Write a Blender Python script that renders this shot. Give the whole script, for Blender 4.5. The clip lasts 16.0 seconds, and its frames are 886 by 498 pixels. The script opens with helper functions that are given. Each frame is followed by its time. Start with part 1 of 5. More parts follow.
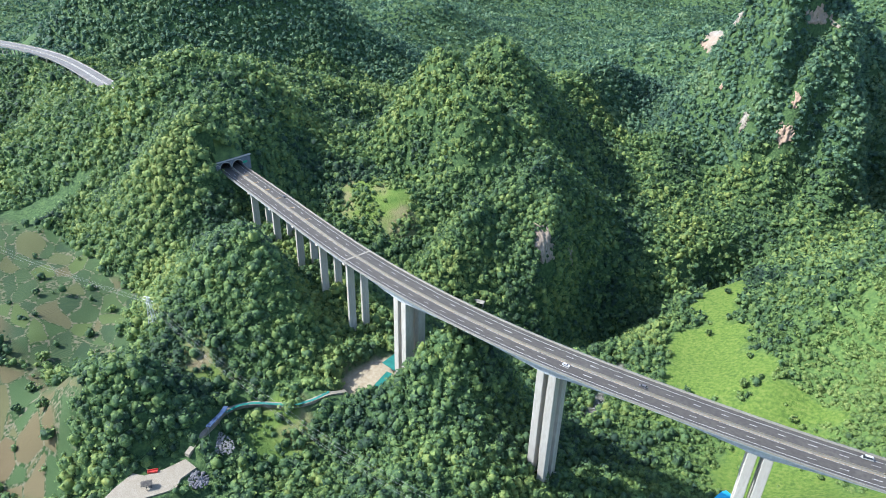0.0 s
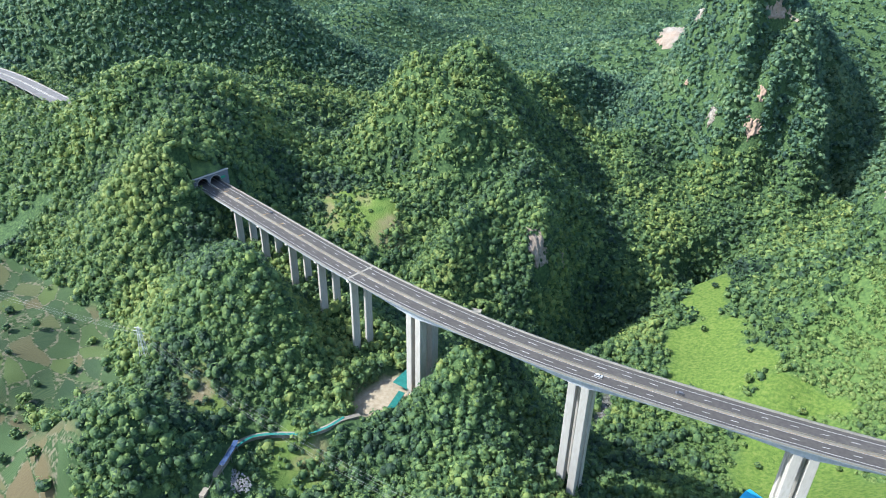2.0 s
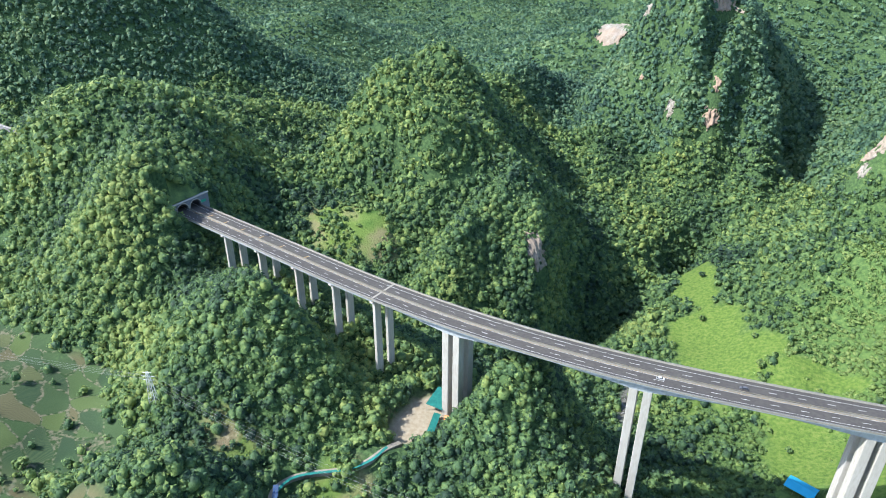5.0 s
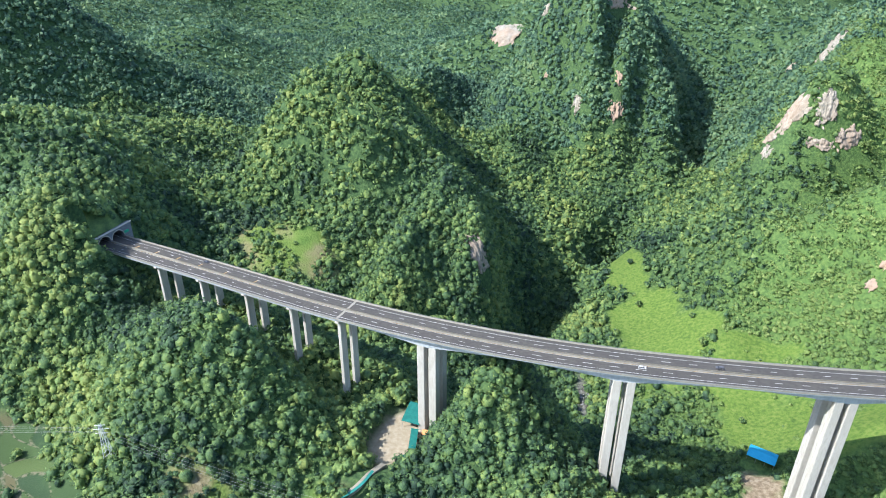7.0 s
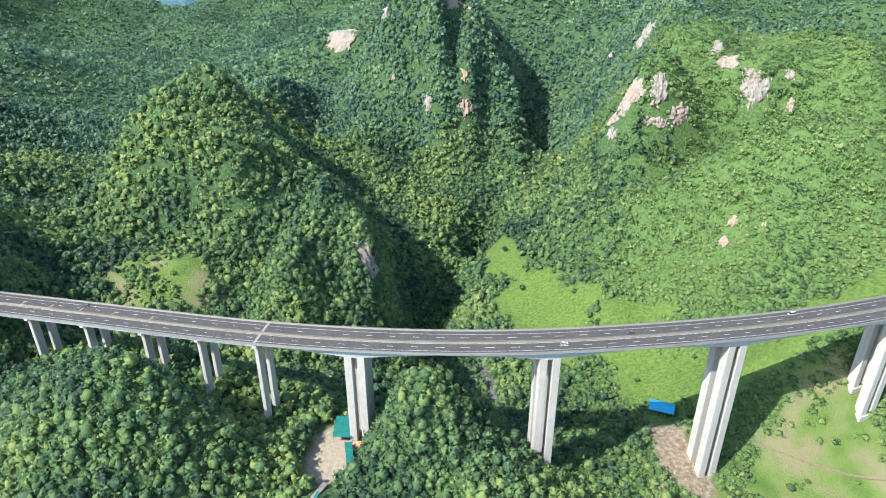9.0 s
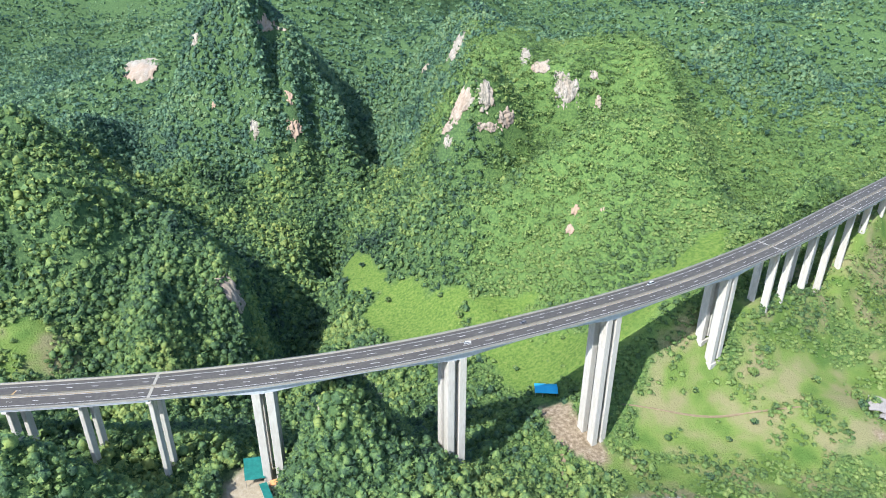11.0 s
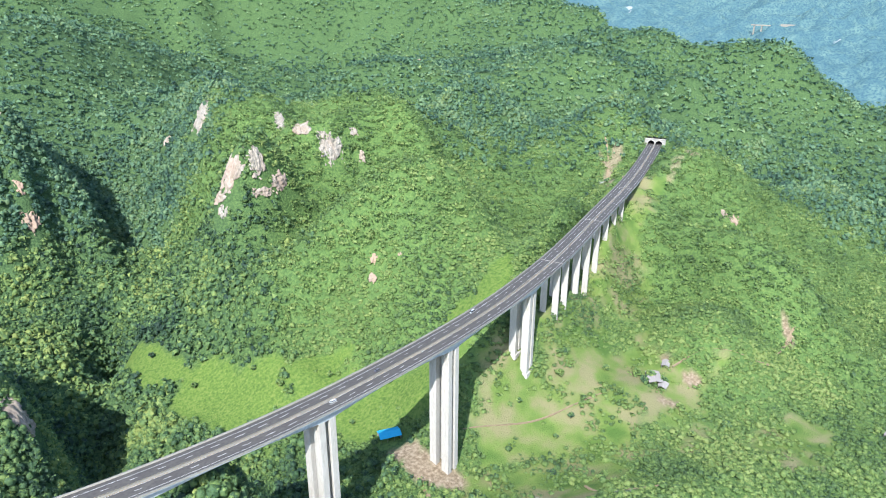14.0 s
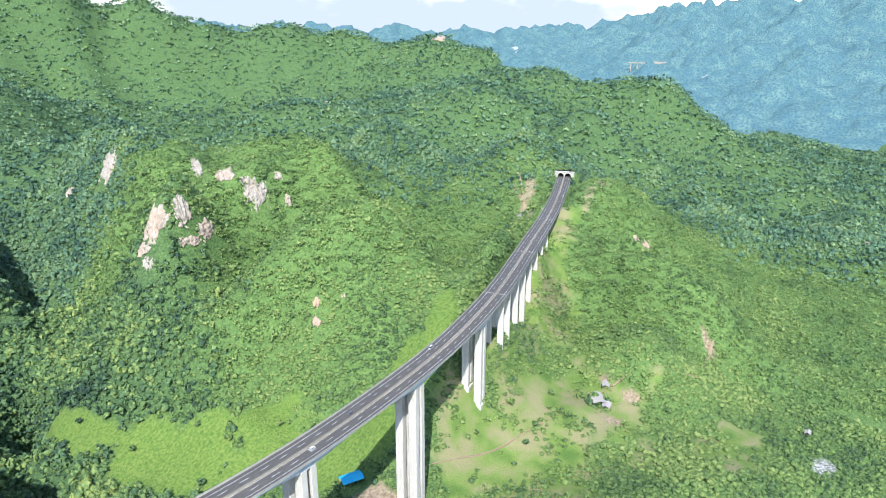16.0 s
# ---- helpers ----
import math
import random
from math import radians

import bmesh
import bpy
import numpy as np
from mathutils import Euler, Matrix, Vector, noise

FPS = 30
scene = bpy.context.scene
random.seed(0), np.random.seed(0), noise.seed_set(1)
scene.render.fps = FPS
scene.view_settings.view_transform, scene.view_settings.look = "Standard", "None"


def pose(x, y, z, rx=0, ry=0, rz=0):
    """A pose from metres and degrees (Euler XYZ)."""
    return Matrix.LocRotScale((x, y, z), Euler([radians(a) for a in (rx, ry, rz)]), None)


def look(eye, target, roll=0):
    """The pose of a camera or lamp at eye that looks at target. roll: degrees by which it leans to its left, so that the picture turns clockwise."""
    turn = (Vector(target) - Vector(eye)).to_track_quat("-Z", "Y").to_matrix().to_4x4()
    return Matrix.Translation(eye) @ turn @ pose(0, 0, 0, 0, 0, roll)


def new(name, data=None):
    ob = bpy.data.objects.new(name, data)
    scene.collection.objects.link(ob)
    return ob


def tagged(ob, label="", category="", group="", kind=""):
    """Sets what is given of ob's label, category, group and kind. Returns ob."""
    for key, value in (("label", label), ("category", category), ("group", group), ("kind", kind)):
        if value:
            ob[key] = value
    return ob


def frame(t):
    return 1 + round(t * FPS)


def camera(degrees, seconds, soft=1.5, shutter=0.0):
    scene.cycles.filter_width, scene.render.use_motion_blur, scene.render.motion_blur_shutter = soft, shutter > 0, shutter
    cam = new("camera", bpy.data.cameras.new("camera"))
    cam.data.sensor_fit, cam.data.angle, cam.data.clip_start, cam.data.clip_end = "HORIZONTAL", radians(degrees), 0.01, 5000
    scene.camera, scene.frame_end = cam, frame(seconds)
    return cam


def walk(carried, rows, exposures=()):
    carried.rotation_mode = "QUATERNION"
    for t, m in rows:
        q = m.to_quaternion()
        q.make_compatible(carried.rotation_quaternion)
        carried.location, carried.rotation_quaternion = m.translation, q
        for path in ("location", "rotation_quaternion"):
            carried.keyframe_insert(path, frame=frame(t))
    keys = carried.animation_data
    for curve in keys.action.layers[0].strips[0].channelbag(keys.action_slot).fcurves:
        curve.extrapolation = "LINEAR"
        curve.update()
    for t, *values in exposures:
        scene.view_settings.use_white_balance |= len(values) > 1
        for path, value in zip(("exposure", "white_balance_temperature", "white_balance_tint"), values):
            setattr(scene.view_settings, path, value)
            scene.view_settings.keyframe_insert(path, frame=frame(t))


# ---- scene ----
cam = camera(65.2, 16.0, soft=1.0)
PATH = [
    (0, (169.071, -287.32, 354.939), (167.918, -286.024, 353.945), 1.3),
    (0.5, (156.818, -290.298, 354.825), (155.696, -288.976, 353.828), 1.4),
    (1, (144.462, -293.569, 353.658), (143.373, -292.218, 352.663), 1.3),
    (1.5, (133.361, -297.578, 353.11), (132.296, -296.206, 352.117), 1.2),
    (2, (121.69, -301.842, 352.246), (120.657, -300.444, 351.257), 1.1),
    (2.5, (110.29, -305.407, 350.738), (109.291, -303.982, 349.753), 1.0),
    (3, (97.759, -309.946, 349.284), (96.792, -308.496, 348.302), 0.8),
    (5.5, (39.691, -326.095, 344.496), (38.881, -324.546, 343.526), 0.2),
    (6, (28.495, -328.892, 343.917), (27.743, -327.311, 342.95), 0.1),
    (6.5, (17.497, -331.542, 343.869), (16.824, -329.924, 342.905), 0.1),
    (7, (4.019, -333.579, 343.194), (3.444, -331.922, 342.234), 0.1),
    (7.5, (-6.795, -336.065, 343.07), (-7.266, -334.373, 342.113), 0.1),
    (8, (-18.633, -338.915, 342.864), (-18.993, -337.194, 341.911), 0.1),
    (8.5, (-29.597, -342.339, 343.329), (-29.844, -340.597, 342.378), 0.1),
    (9, (-41.026, -345.877, 343.418), (-41.152, -344.121, 342.469), 0.0),
    (11.5, (-101.423, -349.541, 345.045), (-100.878, -347.831, 344.162), 0.2),
    (12, (-112.8, -348.636, 345.434), (-112.112, -346.965, 344.579), 0.2),
    (12.5, (-124.66, -347.063, 345.885), (-123.85, -345.433, 345.055), 0.2),
    (13, (-136.141, -344.271, 347.691), (-135.217, -342.691, 346.885), 0.1),
    (13.5, (-147.52, -341.248, 347.83), (-146.504, -339.713, 347.049), 0.1),
    (14, (-159.39, -336.635, 349.382), (-158.282, -335.151, 348.625), 0.2),
    (14.5, (-169.981, -332.404, 350.689), (-168.798, -330.968, 349.957), 0.2),
    (15, (-181.152, -325.981, 351.178), (-179.905, -324.586, 350.471), 0.2),
    (15.5, (-191.625, -320.005, 351.576), (-190.32, -318.652, 350.895), 0.2),
    (16, (-201.907, -313.532, 353.877), (-200.551, -312.216, 353.221), 0.1),
]
walk(cam, [(t, look(eye, target, roll)) for t, eye, target, roll in PATH],
     [(0, 1.45, 5820, 9), (9, 1.42, 5880, 9), (16, 1.47, 5780, 10)])

# ---- world, sun, exposure ----
SUN_EL = radians(46)
SUN_AZ = math.atan2(-0.77, -0.64)  # clockwise from +y
world = bpy.data.worlds.new("sky")
scene.world = world
world.use_nodes = True
wn = world.node_tree
wn.nodes.clear()
sky = wn.nodes.new("ShaderNodeTexSky")
sky.sky_type = "NISHITA"
sky.sun_disc = False
sky.sun_elevation, sky.sun_rotation = SUN_EL, SUN_AZ
sky.altitude, sky.air_density, sky.dust_density, sky.ozone_density = 300, 1.2, 1.5, 1.5
wbg = wn.nodes.new("ShaderNodeBackground")
wbg.inputs["Strength"].default_value = 0.15
wout = wn.nodes.new("ShaderNodeOutputWorld")
wn.links.new(sky.outputs["Color"], wbg.inputs["Color"])
wn.links.new(wbg.outputs["Background"], wout.inputs["Surface"])
sun_data = bpy.data.lights.new("sun", "SUN")
sun_data.energy, sun_data.angle, sun_data.color = 4.4, radians(0.53), (1.0, 0.95, 0.86)
sun = new("sun", sun_data)
sun.matrix_world = look((-770, -640, 1035), (0, 0, 0))


# ---- materials ----
def mat(name, col, rough=0.8, metal=0.0, noise_cols=(), scale=0.5, bump=0.0, bump_scale=2.0, island=0.0, spec=0.3, stretch=1.0):
    """Principled material: a base colour varied by two noises of real-world size."""
    m = bpy.data.materials.new(name)
    m.use_nodes = True
    nt = m.node_tree
    b = nt.nodes["Principled BSDF"]
    b.inputs["Roughness"].default_value, b.inputs["Metallic"].default_value = rough, metal
    b.inputs["Specular IOR Level"].default_value = spec
    geo = nt.nodes.new("ShaderNodeNewGeometry")
    pos = geo.outputs["Position"]
    if stretch != 1.0:
        mp = nt.nodes.new("ShaderNodeMapping")
        mp.inputs["Scale"].default_value = (1, 1, stretch)
        nt.links.new(pos, mp.inputs["Vector"])
        pos = mp.outputs["Vector"]
    out = nt.nodes.new("ShaderNodeRGB")
    out.outputs[0].default_value = (*col, 1)
    cur = out.outputs[0]
    for k, c in enumerate(noise_cols):
        n = nt.nodes.new("ShaderNodeTexNoise")
        n.inputs["Scale"].default_value = scale * (1, 7, 0.15)[k % 3]
        n.inputs["Detail"].default_value = 5
        nt.links.new(pos, n.inputs["Vector"])
        ramp = nt.nodes.new("ShaderNodeMapRange")
        ramp.inputs["From Min"].default_value, ramp.inputs["From Max"].default_value = 0.42, 0.66
        nt.links.new(n.outputs["Fac"], ramp.inputs["Value"])
        mx = nt.nodes.new("ShaderNodeMix")
        mx.data_type = "RGBA"
        nt.links.new(ramp.outputs["Result"], mx.inputs["Factor"])
        nt.links.new(cur, mx.inputs["A"])
        mx.inputs["B"].default_value = (*c, 1)
        cur = mx.outputs["Result"]
    if island:
        hsv = nt.nodes.new("ShaderNodeHueSaturation")
        mr = nt.nodes.new("ShaderNodeMapRange")
        mr.inputs["To Min"].default_value, mr.inputs["To Max"].default_value = 1 - island, 1 + island
        nt.links.new(geo.outputs["Random Per Island"], mr.inputs["Value"])
        nt.links.new(mr.outputs["Result"], hsv.inputs["Value"])
        nt.links.new(cur, hsv.inputs["Color"])
        cur = hsv.outputs["Color"]
    nt.links.new(cur, b.inputs["Base Color"])
    if bump:
        n = nt.nodes.new("ShaderNodeTexNoise")
        n.inputs["Scale"].default_value, n.inputs["Detail"].default_value = bump_scale, 4
        nt.links.new(pos, n.inputs["Vector"])
        bp = nt.nodes.new("ShaderNodeBump")
        bp.inputs["Strength"].default_value, bp.inputs["Distance"].default_value = 1.0, bump
        nt.links.new(n.outputs["Fac"], bp.inputs["Height"])
        nt.links.new(bp.outputs["Normal"], b.inputs["Normal"])
    return m


M_CONC = mat("pale concrete", (0.33, 0.31, 0.27), 0.85, 0, ((0.36, 0.34, 0.305), (0.3, 0.28, 0.245)), 0.12, 0.003, 3, stretch=0.25)
M_GIRD = mat("girder concrete", (0.29, 0.31, 0.325), 0.75, 0, ((0.33, 0.35, 0.365), (0.26, 0.28, 0.295)), 0.1, 0.003, 3, stretch=0.4)
M_PARA = mat("parapet concrete", (0.21, 0.195, 0.16), 0.85, 0, ((0.25, 0.235, 0.2), (0.155, 0.14, 0.115)), 0.3)
M_ASPH = mat("asphalt", (0.05, 0.045, 0.04), 0.85, 0, ((0.062, 0.056, 0.049), (0.04, 0.036, 0.033)), 0.08, 0.004, 8)
M_WHITE = mat("white road paint", (0.52, 0.51, 0.49), 0.7, 0, ((0.4, 0.39, 0.375),), 0.5)
M_YELL = mat("yellow road paint", (0.3, 0.19, 0.06), 0.7, 0, ((0.24, 0.16, 0.07),), 0.5)
M_ROCK = mat("limestone", (0.21, 0.183, 0.142), 0.9, 0, ((0.3, 0.272, 0.23), (0.1, 0.094, 0.082), (0.24, 0.165, 0.115)), 0.12, 0.6, 0.35, stretch=0.18)
M_DARKSTONE = mat("dark portal stone", (0.13, 0.14, 0.16), 0.85, 0, ((0.17, 0.18, 0.2), (0.1, 0.1, 0.12)), 0.3, 0.02, 2)
M_BORE = mat("tunnel lining", (0.10, 0.10, 0.10), 0.9, 0, ((0.08, 0.08, 0.08),), 0.3)
M_TEAL = mat("teal sheet roof", (0.008, 0.095, 0.08), 0.7, 0, ((0.014, 0.125, 0.105),), 0.3)
M_BLUE = mat("blue sheet roof", (0.025, 0.25, 0.4), 0.7, 0, ((0.035, 0.28, 0.44),), 0.2)
M_STEEL = mat("galvanised steel", (0.24, 0.24, 0.24), 0.6, 0.5, ((0.19, 0.19, 0.19),), 0.6)
M_BARK = mat("bark", (0.16, 0.12, 0.085), 0.95, 0, ((0.1, 0.08, 0.06),), 2)


def foliage(name, dark, mid, light, pale):
    """Leaf mass: tone per crown, clumps and leaf speckle of real size, slight translucency."""
    m = bpy.data.materials.new(name)
    m.use_nodes = True
    nt = m.node_tree
    b = nt.nodes["Principled BSDF"]
    b.inputs["Roughness"].default_value = 0.6
    b.inputs["Specular IOR Level"].default_value = 0.24
    geo = nt.nodes.new("ShaderNodeNewGeometry")
    ramp = nt.nodes.new("ShaderNodeValToRGB")
    e = ramp.color_ramp.elements
    e[0].position, e[0].color = 0.0, (*dark, 1)
    e[1].position, e[1].color = 1.0, (*pale, 1)
    for p, c in ((0.38, mid), (0.75, light)):
        k = e.new(p)
        k.color = (*c, 1)
    n1 = nt.nodes.new("ShaderNodeTexNoise")
    n1.inputs["Scale"].default_value, n1.inputs["Detail"].default_value = 0.013, 4
    n2 = nt.nodes.new("ShaderNodeTexNoise")
    n2.inputs["Scale"].default_value, n2.inputs["Detail"].default_value = 1.4, 5
    for n in (n1, n2):
        nt.links.new(geo.outputs["Position"], n.inputs["Vector"])
    def madd(a, k, c):
        q = nt.nodes.new("ShaderNodeMath")
        q.operation = "MULTIPLY_ADD"
        nt.links.new(a, q.inputs[0])
        q.inputs[1].default_value = k
        if isinstance(c, float):
            q.inputs[2].default_value = c
        else:
            nt.links.new(c, q.inputs[2])
        return q.outputs[0]
    n3 = nt.nodes.new("ShaderNodeTexNoise")
    n3.inputs["Scale"].default_value, n3.inputs["Detail"].default_value = 0.13, 2
    nt.links.new(geo.outputs["Position"], n3.inputs["Vector"])
    v = madd(n1.outputs["Fac"], 1.9, -1.88)
    v = madd(n3.outputs["Fac"], 1.25, v)
    v = madd(geo.outputs["Random Per Island"], 0.6, v)
    v = madd(n2.outputs["Fac"], 1.0, v)
    nt.links.new(v, ramp.inputs["Fac"])
    nt.links.new(ramp.outputs["Color"], b.inputs["Base Color"])
    bp = nt.nodes.new("ShaderNodeBump")
    bp.inputs["Strength"].default_value, bp.inputs["Distance"].default_value = 1.0, 0.5
    nt.links.new(n2.outputs["Fac"], bp.inputs["Height"])
    nt.links.new(bp.outputs["Normal"], b.inputs["Normal"])
    tr = nt.nodes.new("ShaderNodeBsdfTranslucent")
    nt.links.new(ramp.outputs["Color"], tr.inputs["Color"])
    mix = nt.nodes.new("ShaderNodeMixShader")
    mix.inputs[0].default_value = 0.32
    nt.links.new(b.outputs[0], mix.inputs[1])
    nt.links.new(tr.outputs[0], mix.inputs[2])
    nt.links.new(mix.outputs[0], nt.nodes["Material Output"].inputs["Surface"])
    return m


M_LEAF = foliage("broadleaf foliage", (0.023, 0.047, 0.03), (0.067, 0.124, 0.05), (0.144, 0.211, 0.062), (0.216, 0.26, 0.074))
M_SHRUB = foliage("shrub foliage", (0.041, 0.075, 0.031), (0.092, 0.148, 0.045), (0.147, 0.21, 0.057), (0.2, 0.247, 0.08))

# leaf greens pushed towards blue: distance haze painted into the colour
M_HAZE_LEAF = foliage("haze-tinted far foliage", (0.024, 0.053, 0.039), (0.06, 0.118, 0.07), (0.112, 0.185, 0.09), (0.165, 0.225, 0.098))

# ---- terrain ----
RNG = np.random.default_rng(7)
LATTICE = RNG.random((256, 256))


def vnoise(x, y, size):
    """Smooth lattice noise, -1 to 1, with features of the given size in metres."""
    u, v = np.asarray(x) / size, np.asarray(y) / size
    i, j = np.floor(u).astype(int), np.floor(v).astype(int)
    a, b = u - i, v - j
    a, b = a * a * (3 - 2 * a), b * b * (3 - 2 * b)
    g = lambda p, q: LATTICE[p % 256, q % 256]
    return 2 * ((g(i, j) * (1 - a) + g(i + 1, j) * a) * (1 - b) + (g(i, j + 1) * (1 - a) + g(i + 1, j + 1) * a) * b) - 1


HILLS = []


def hill(x, y, height, rx, ry, turn=0.0):
    HILLS.append((x, y, height, rx, ry, turn))


# hills, shoulders and hollows: centre, rise, radii, turn
hill(-77, 10, 87, 25, 46, -0.41)
hill(-276, -20, 137, 57, 68, 0.22)
hill(-212, -173, 66, 51, 32, 0.33)
hill(-556, 108, 178, 84, 130, -0.44)
hill(-352, 351, 241, 85, 164, 0.13)
hill(-275, 284, 62, 29, 63, -0.16)
hill(-396, 706, 108, 52, 148, -0.04)
hill(-1013, 383, 311, 133, 253, -0.67)
hill(-998, 937, 99, 118, 186, 0.21)
hill(-140, 840, 270, 95, 161, -0.23)
hill(-232, 813, 40, 63, 36, -0.09)
hill(149, 487, 147, 47, 39, 0.02)
hill(278, 526, 144, 112, 52, -0.12)
hill(269, 290, 205, 104, 115, -0.08)
hill(450, 198, 116, 77, 41, 0.33)
hill(606, 536, 40, 117, 96, -0.00)
hill(421, 655, 207, 181, 112, -0.15)
hill(699, 1058, 196, 219, 182, -0.07)
hill(732, 739, 147, 109, 95, 0.11)
hill(592, 64, 105, 42, 104, -0.01)
hill(879, 500, 185, 156, 117, 0.62)
hill(1163, 485, 150, 77, 213, -0.13)
hill(1248, 941, 155, 294, 228, 0.01)
hill(243, 806, 151, 85, 186, -0.22)
hill(257, 1045, 138, 179, 152, 0.02)
hill(26, 1433, 293, 416, 213, 0.55)
hill(412, 20, 65, 105, 61, 0.12)
hill(-435, 14, 133, 60, 62, 0.09)
hill(-182, 6, 68, 50, 71, -0.27)
hill(-706, 183, 154, 95, 241, -0.31)
hill(-546, 299, 19, 98, 136, 0.05)
hill(-199, 287, 97, 40, 97, 0.03)
hill(267, 114, 80, 134, 45, 0.28)
hill(208, -132, 54, 164, 66, -0.15)
hill(725, 249, 138, 211, 87, -0.15)
hill(-474, -216, 87, 314, 164, 0.11)
hill(-4, -181, 59, 122, 168, -0.03)
hill(-458, 106, 51, 51, 41, -0.01)
hill(92, 371, 71, 59, 100, 0.26)
hill(-103, 687, 51, 31, 38, -0.12)
hill(-103, 293, -58, 27, 84, -0.18)
hill(-155, 236, 54, 22, 40, 0.02)
hill(-9, 772, 48, 16, 97, 0.07)
hill(15, 785, -50, 18, 132, 0.60)
hill(-76, 728, 47, 16, 67, -0.01)
hill(-44, 768, 44, 17, 81, 0.26)
hill(-126, 712, 45, 16, 77, 0.24)
hill(-99, 735, -28, 16, 76, -0.02)
hill(856, 2047, 229, 505, 99, -0.48)
hill(1109, 1829, 157, 342, 200, 0.05)
hill(1144, 1290, 97, 266, 174, 0.09)
hill(1237, 1447, 39, 186, 183, -0.00)
hill(1598, 1455, 333, 203, 272, 0.39)
hill(1631, 1014, 116, 190, 175, 0.29)
hill(1606, 597, 187, 166, 149, 0.16)
hill(1387, 880, 88, 204, 205, 0.31)
hill(-678, 2411, 291, 465, 227, -0.12)
hill(-1653, 1709, 244, 263, 320, 0.03)
hill(150, 2174, 336, 340, 328, -0.00)
hill(-1531, 883, 165, 287, 360, 0.02)
hill(1646, 296, 60, 157, 160, 0.01)
hill(-338, 231, -77, 66, 32, -0.04)
hill(-217, 177, 45, 20, 45, 0.04)
hill(-50, 481, -65, 22, 51, -0.27)
hill(-130, 668, -65, 65, 73, -0.01)
hill(395, 454, 109, 49, 78, 0.05)
hill(140, 478, 17, 56, 52, -0.01)
hill(-338, 342, -77, 67, 24, -0.50)
hill(155, 303, 37, 56, 43, 0.07)
hill(-74, -23, -14, 34, 53, -0.12)
hill(-167, 718, -36, 62, 55, -0.02)
hill(-44, -21, 32, 42, 60, -0.02)
hill(118, 253, -47, 34, 56, 0.13)
hill(380, 459, 23, 58, 64, -0.00)
hill(-344, 380, -10, 60, 58, 0.00)
hill(-104, 754, 42, 67, 53, -0.10)
hill(-174, 722, -9, 65, 64, -0.00)
hill(-106, 743, 14, 65, 63, -0.00)
hill(-142, -68, 15, 47, 16, 0.48)
hill(-50, -19, 10, 44, 47, -0.00)
hill(-283, -32, -24, 26, 24, 0.03)
hill(712, 2222, -4, 124, 124, 0.00)
hill(455, 12, 30, 49, 64, 0.04)
hill(109, 239, 35, 51, 51, -0.00)
hill(826, 2126, -4, 122, 122, 0.00)
hill(712, 2222, -4, 124, 124, 0.00)
hill(148, 258, -22, 54, 49, -0.02)
hill(390, 22, -40, 48, 59, -0.13)
hill(826, 2126, -4, 122, 122, 0.00)
hill(780, 2190, 230, 260, 210, 0.00)
hill(705, 2105, -75, 70, 130, 0.00)
hill(1180, 1890, 34, 90, 80, 0.00)
hill(1260, 1815, 48, 80, 80, 0.00)
hill(1350, 1765, 66, 80, 75, 0.00)
hill(1450, 1725, 50, 60, 70, 0.00)
hill(1690, 1290, 46, 60, 60, 0.00)
hill(1570, 690, 42, 95, 130, 0.00)
hill(155, 507, -28, 44, 26, 0.00)
hill(400, 2330, 170, 260, 220, 0.00)
hill(1560, 1290, -70, 200, 200, 0.00)
hill(-325, 368, -17, 30, 40, 0.00)
hill(-354, 296, 9, 22, 26, 0.00)
hill(103, 90, -10, 26, 26, 0.00)


def smooth(a, b, v):
    t = np.clip((v - a) / (b - a), 0, 1)
    return t * t * (3 - 2 * t)


def blob(x, y, cx, cy, rx, ry, turn=0.0, ragged=0.25):
    """1 inside a ragged ellipse, 0 outside."""
    c, s = math.cos(turn), math.sin(turn)
    u, v = ((x - cx) * c + (y - cy) * s) / rx, (-(x - cx) * s + (y - cy) * c) / ry
    d = np.sqrt(u * u + v * v) + ragged * vnoise(x, y, 23) + 0.5 * ragged * vnoise(x, y, 9)
    return 1 - smooth(0.84, 1.1, d)


# the road's axis
AX = np.array([-400, -300, -184, -118, -25, 63, 118, 178, 235, 296, 440, 602, 839], float)
AY = np.array([46, 28.5, 9, 3, 5.5, 20, 33, 50, 70.5, 96, 167, 250, 389], float)
AZ = np.array([77, 81.2, 86, 88.4, 89.6, 88.8, 87.6, 86.5, 85.3, 83.6, 79, 73, 64], float)


def spline(t, p):
    """Natural cubic through the points p at t: a function of t."""
    n = len(t)
    h = np.diff(t)
    a = np.eye(n)
    r = np.zeros(n)
    for k in range(1, n - 1):
        a[k, k - 1:k + 2] = h[k - 1], 2 * (h[k - 1] + h[k]), h[k]
        r[k] = 6 * ((p[k + 1] - p[k]) / h[k] - (p[k] - p[k - 1]) / h[k - 1])
    m = np.linalg.solve(a, r)
    def at(q):
        q = np.asarray(q, float)
        k = np.clip(np.searchsorted(t, q) - 1, 0, n - 2)
        u, w = t[k + 1] - q, q - t[k]
        return (m[k] * u**3 + m[k + 1] * w**3) / (6 * h[k]) + (p[k] / h[k] - m[k] * h[k] / 6) * u + (p[k + 1] / h[k] - m[k + 1] * h[k] / 6) * w
    return at


AS = np.r_[0, np.cumsum(np.hypot(np.diff(AX), np.diff(AY)))]
fx, fy, fz = spline(AS, AX), spline(AS, AY), spline(AS, AZ)
S_END = AS[-1]
S_WEST = -14.0  # the western portal's place along the axis
ROAD_S = np.linspace(-60, S_END + 60, 700)


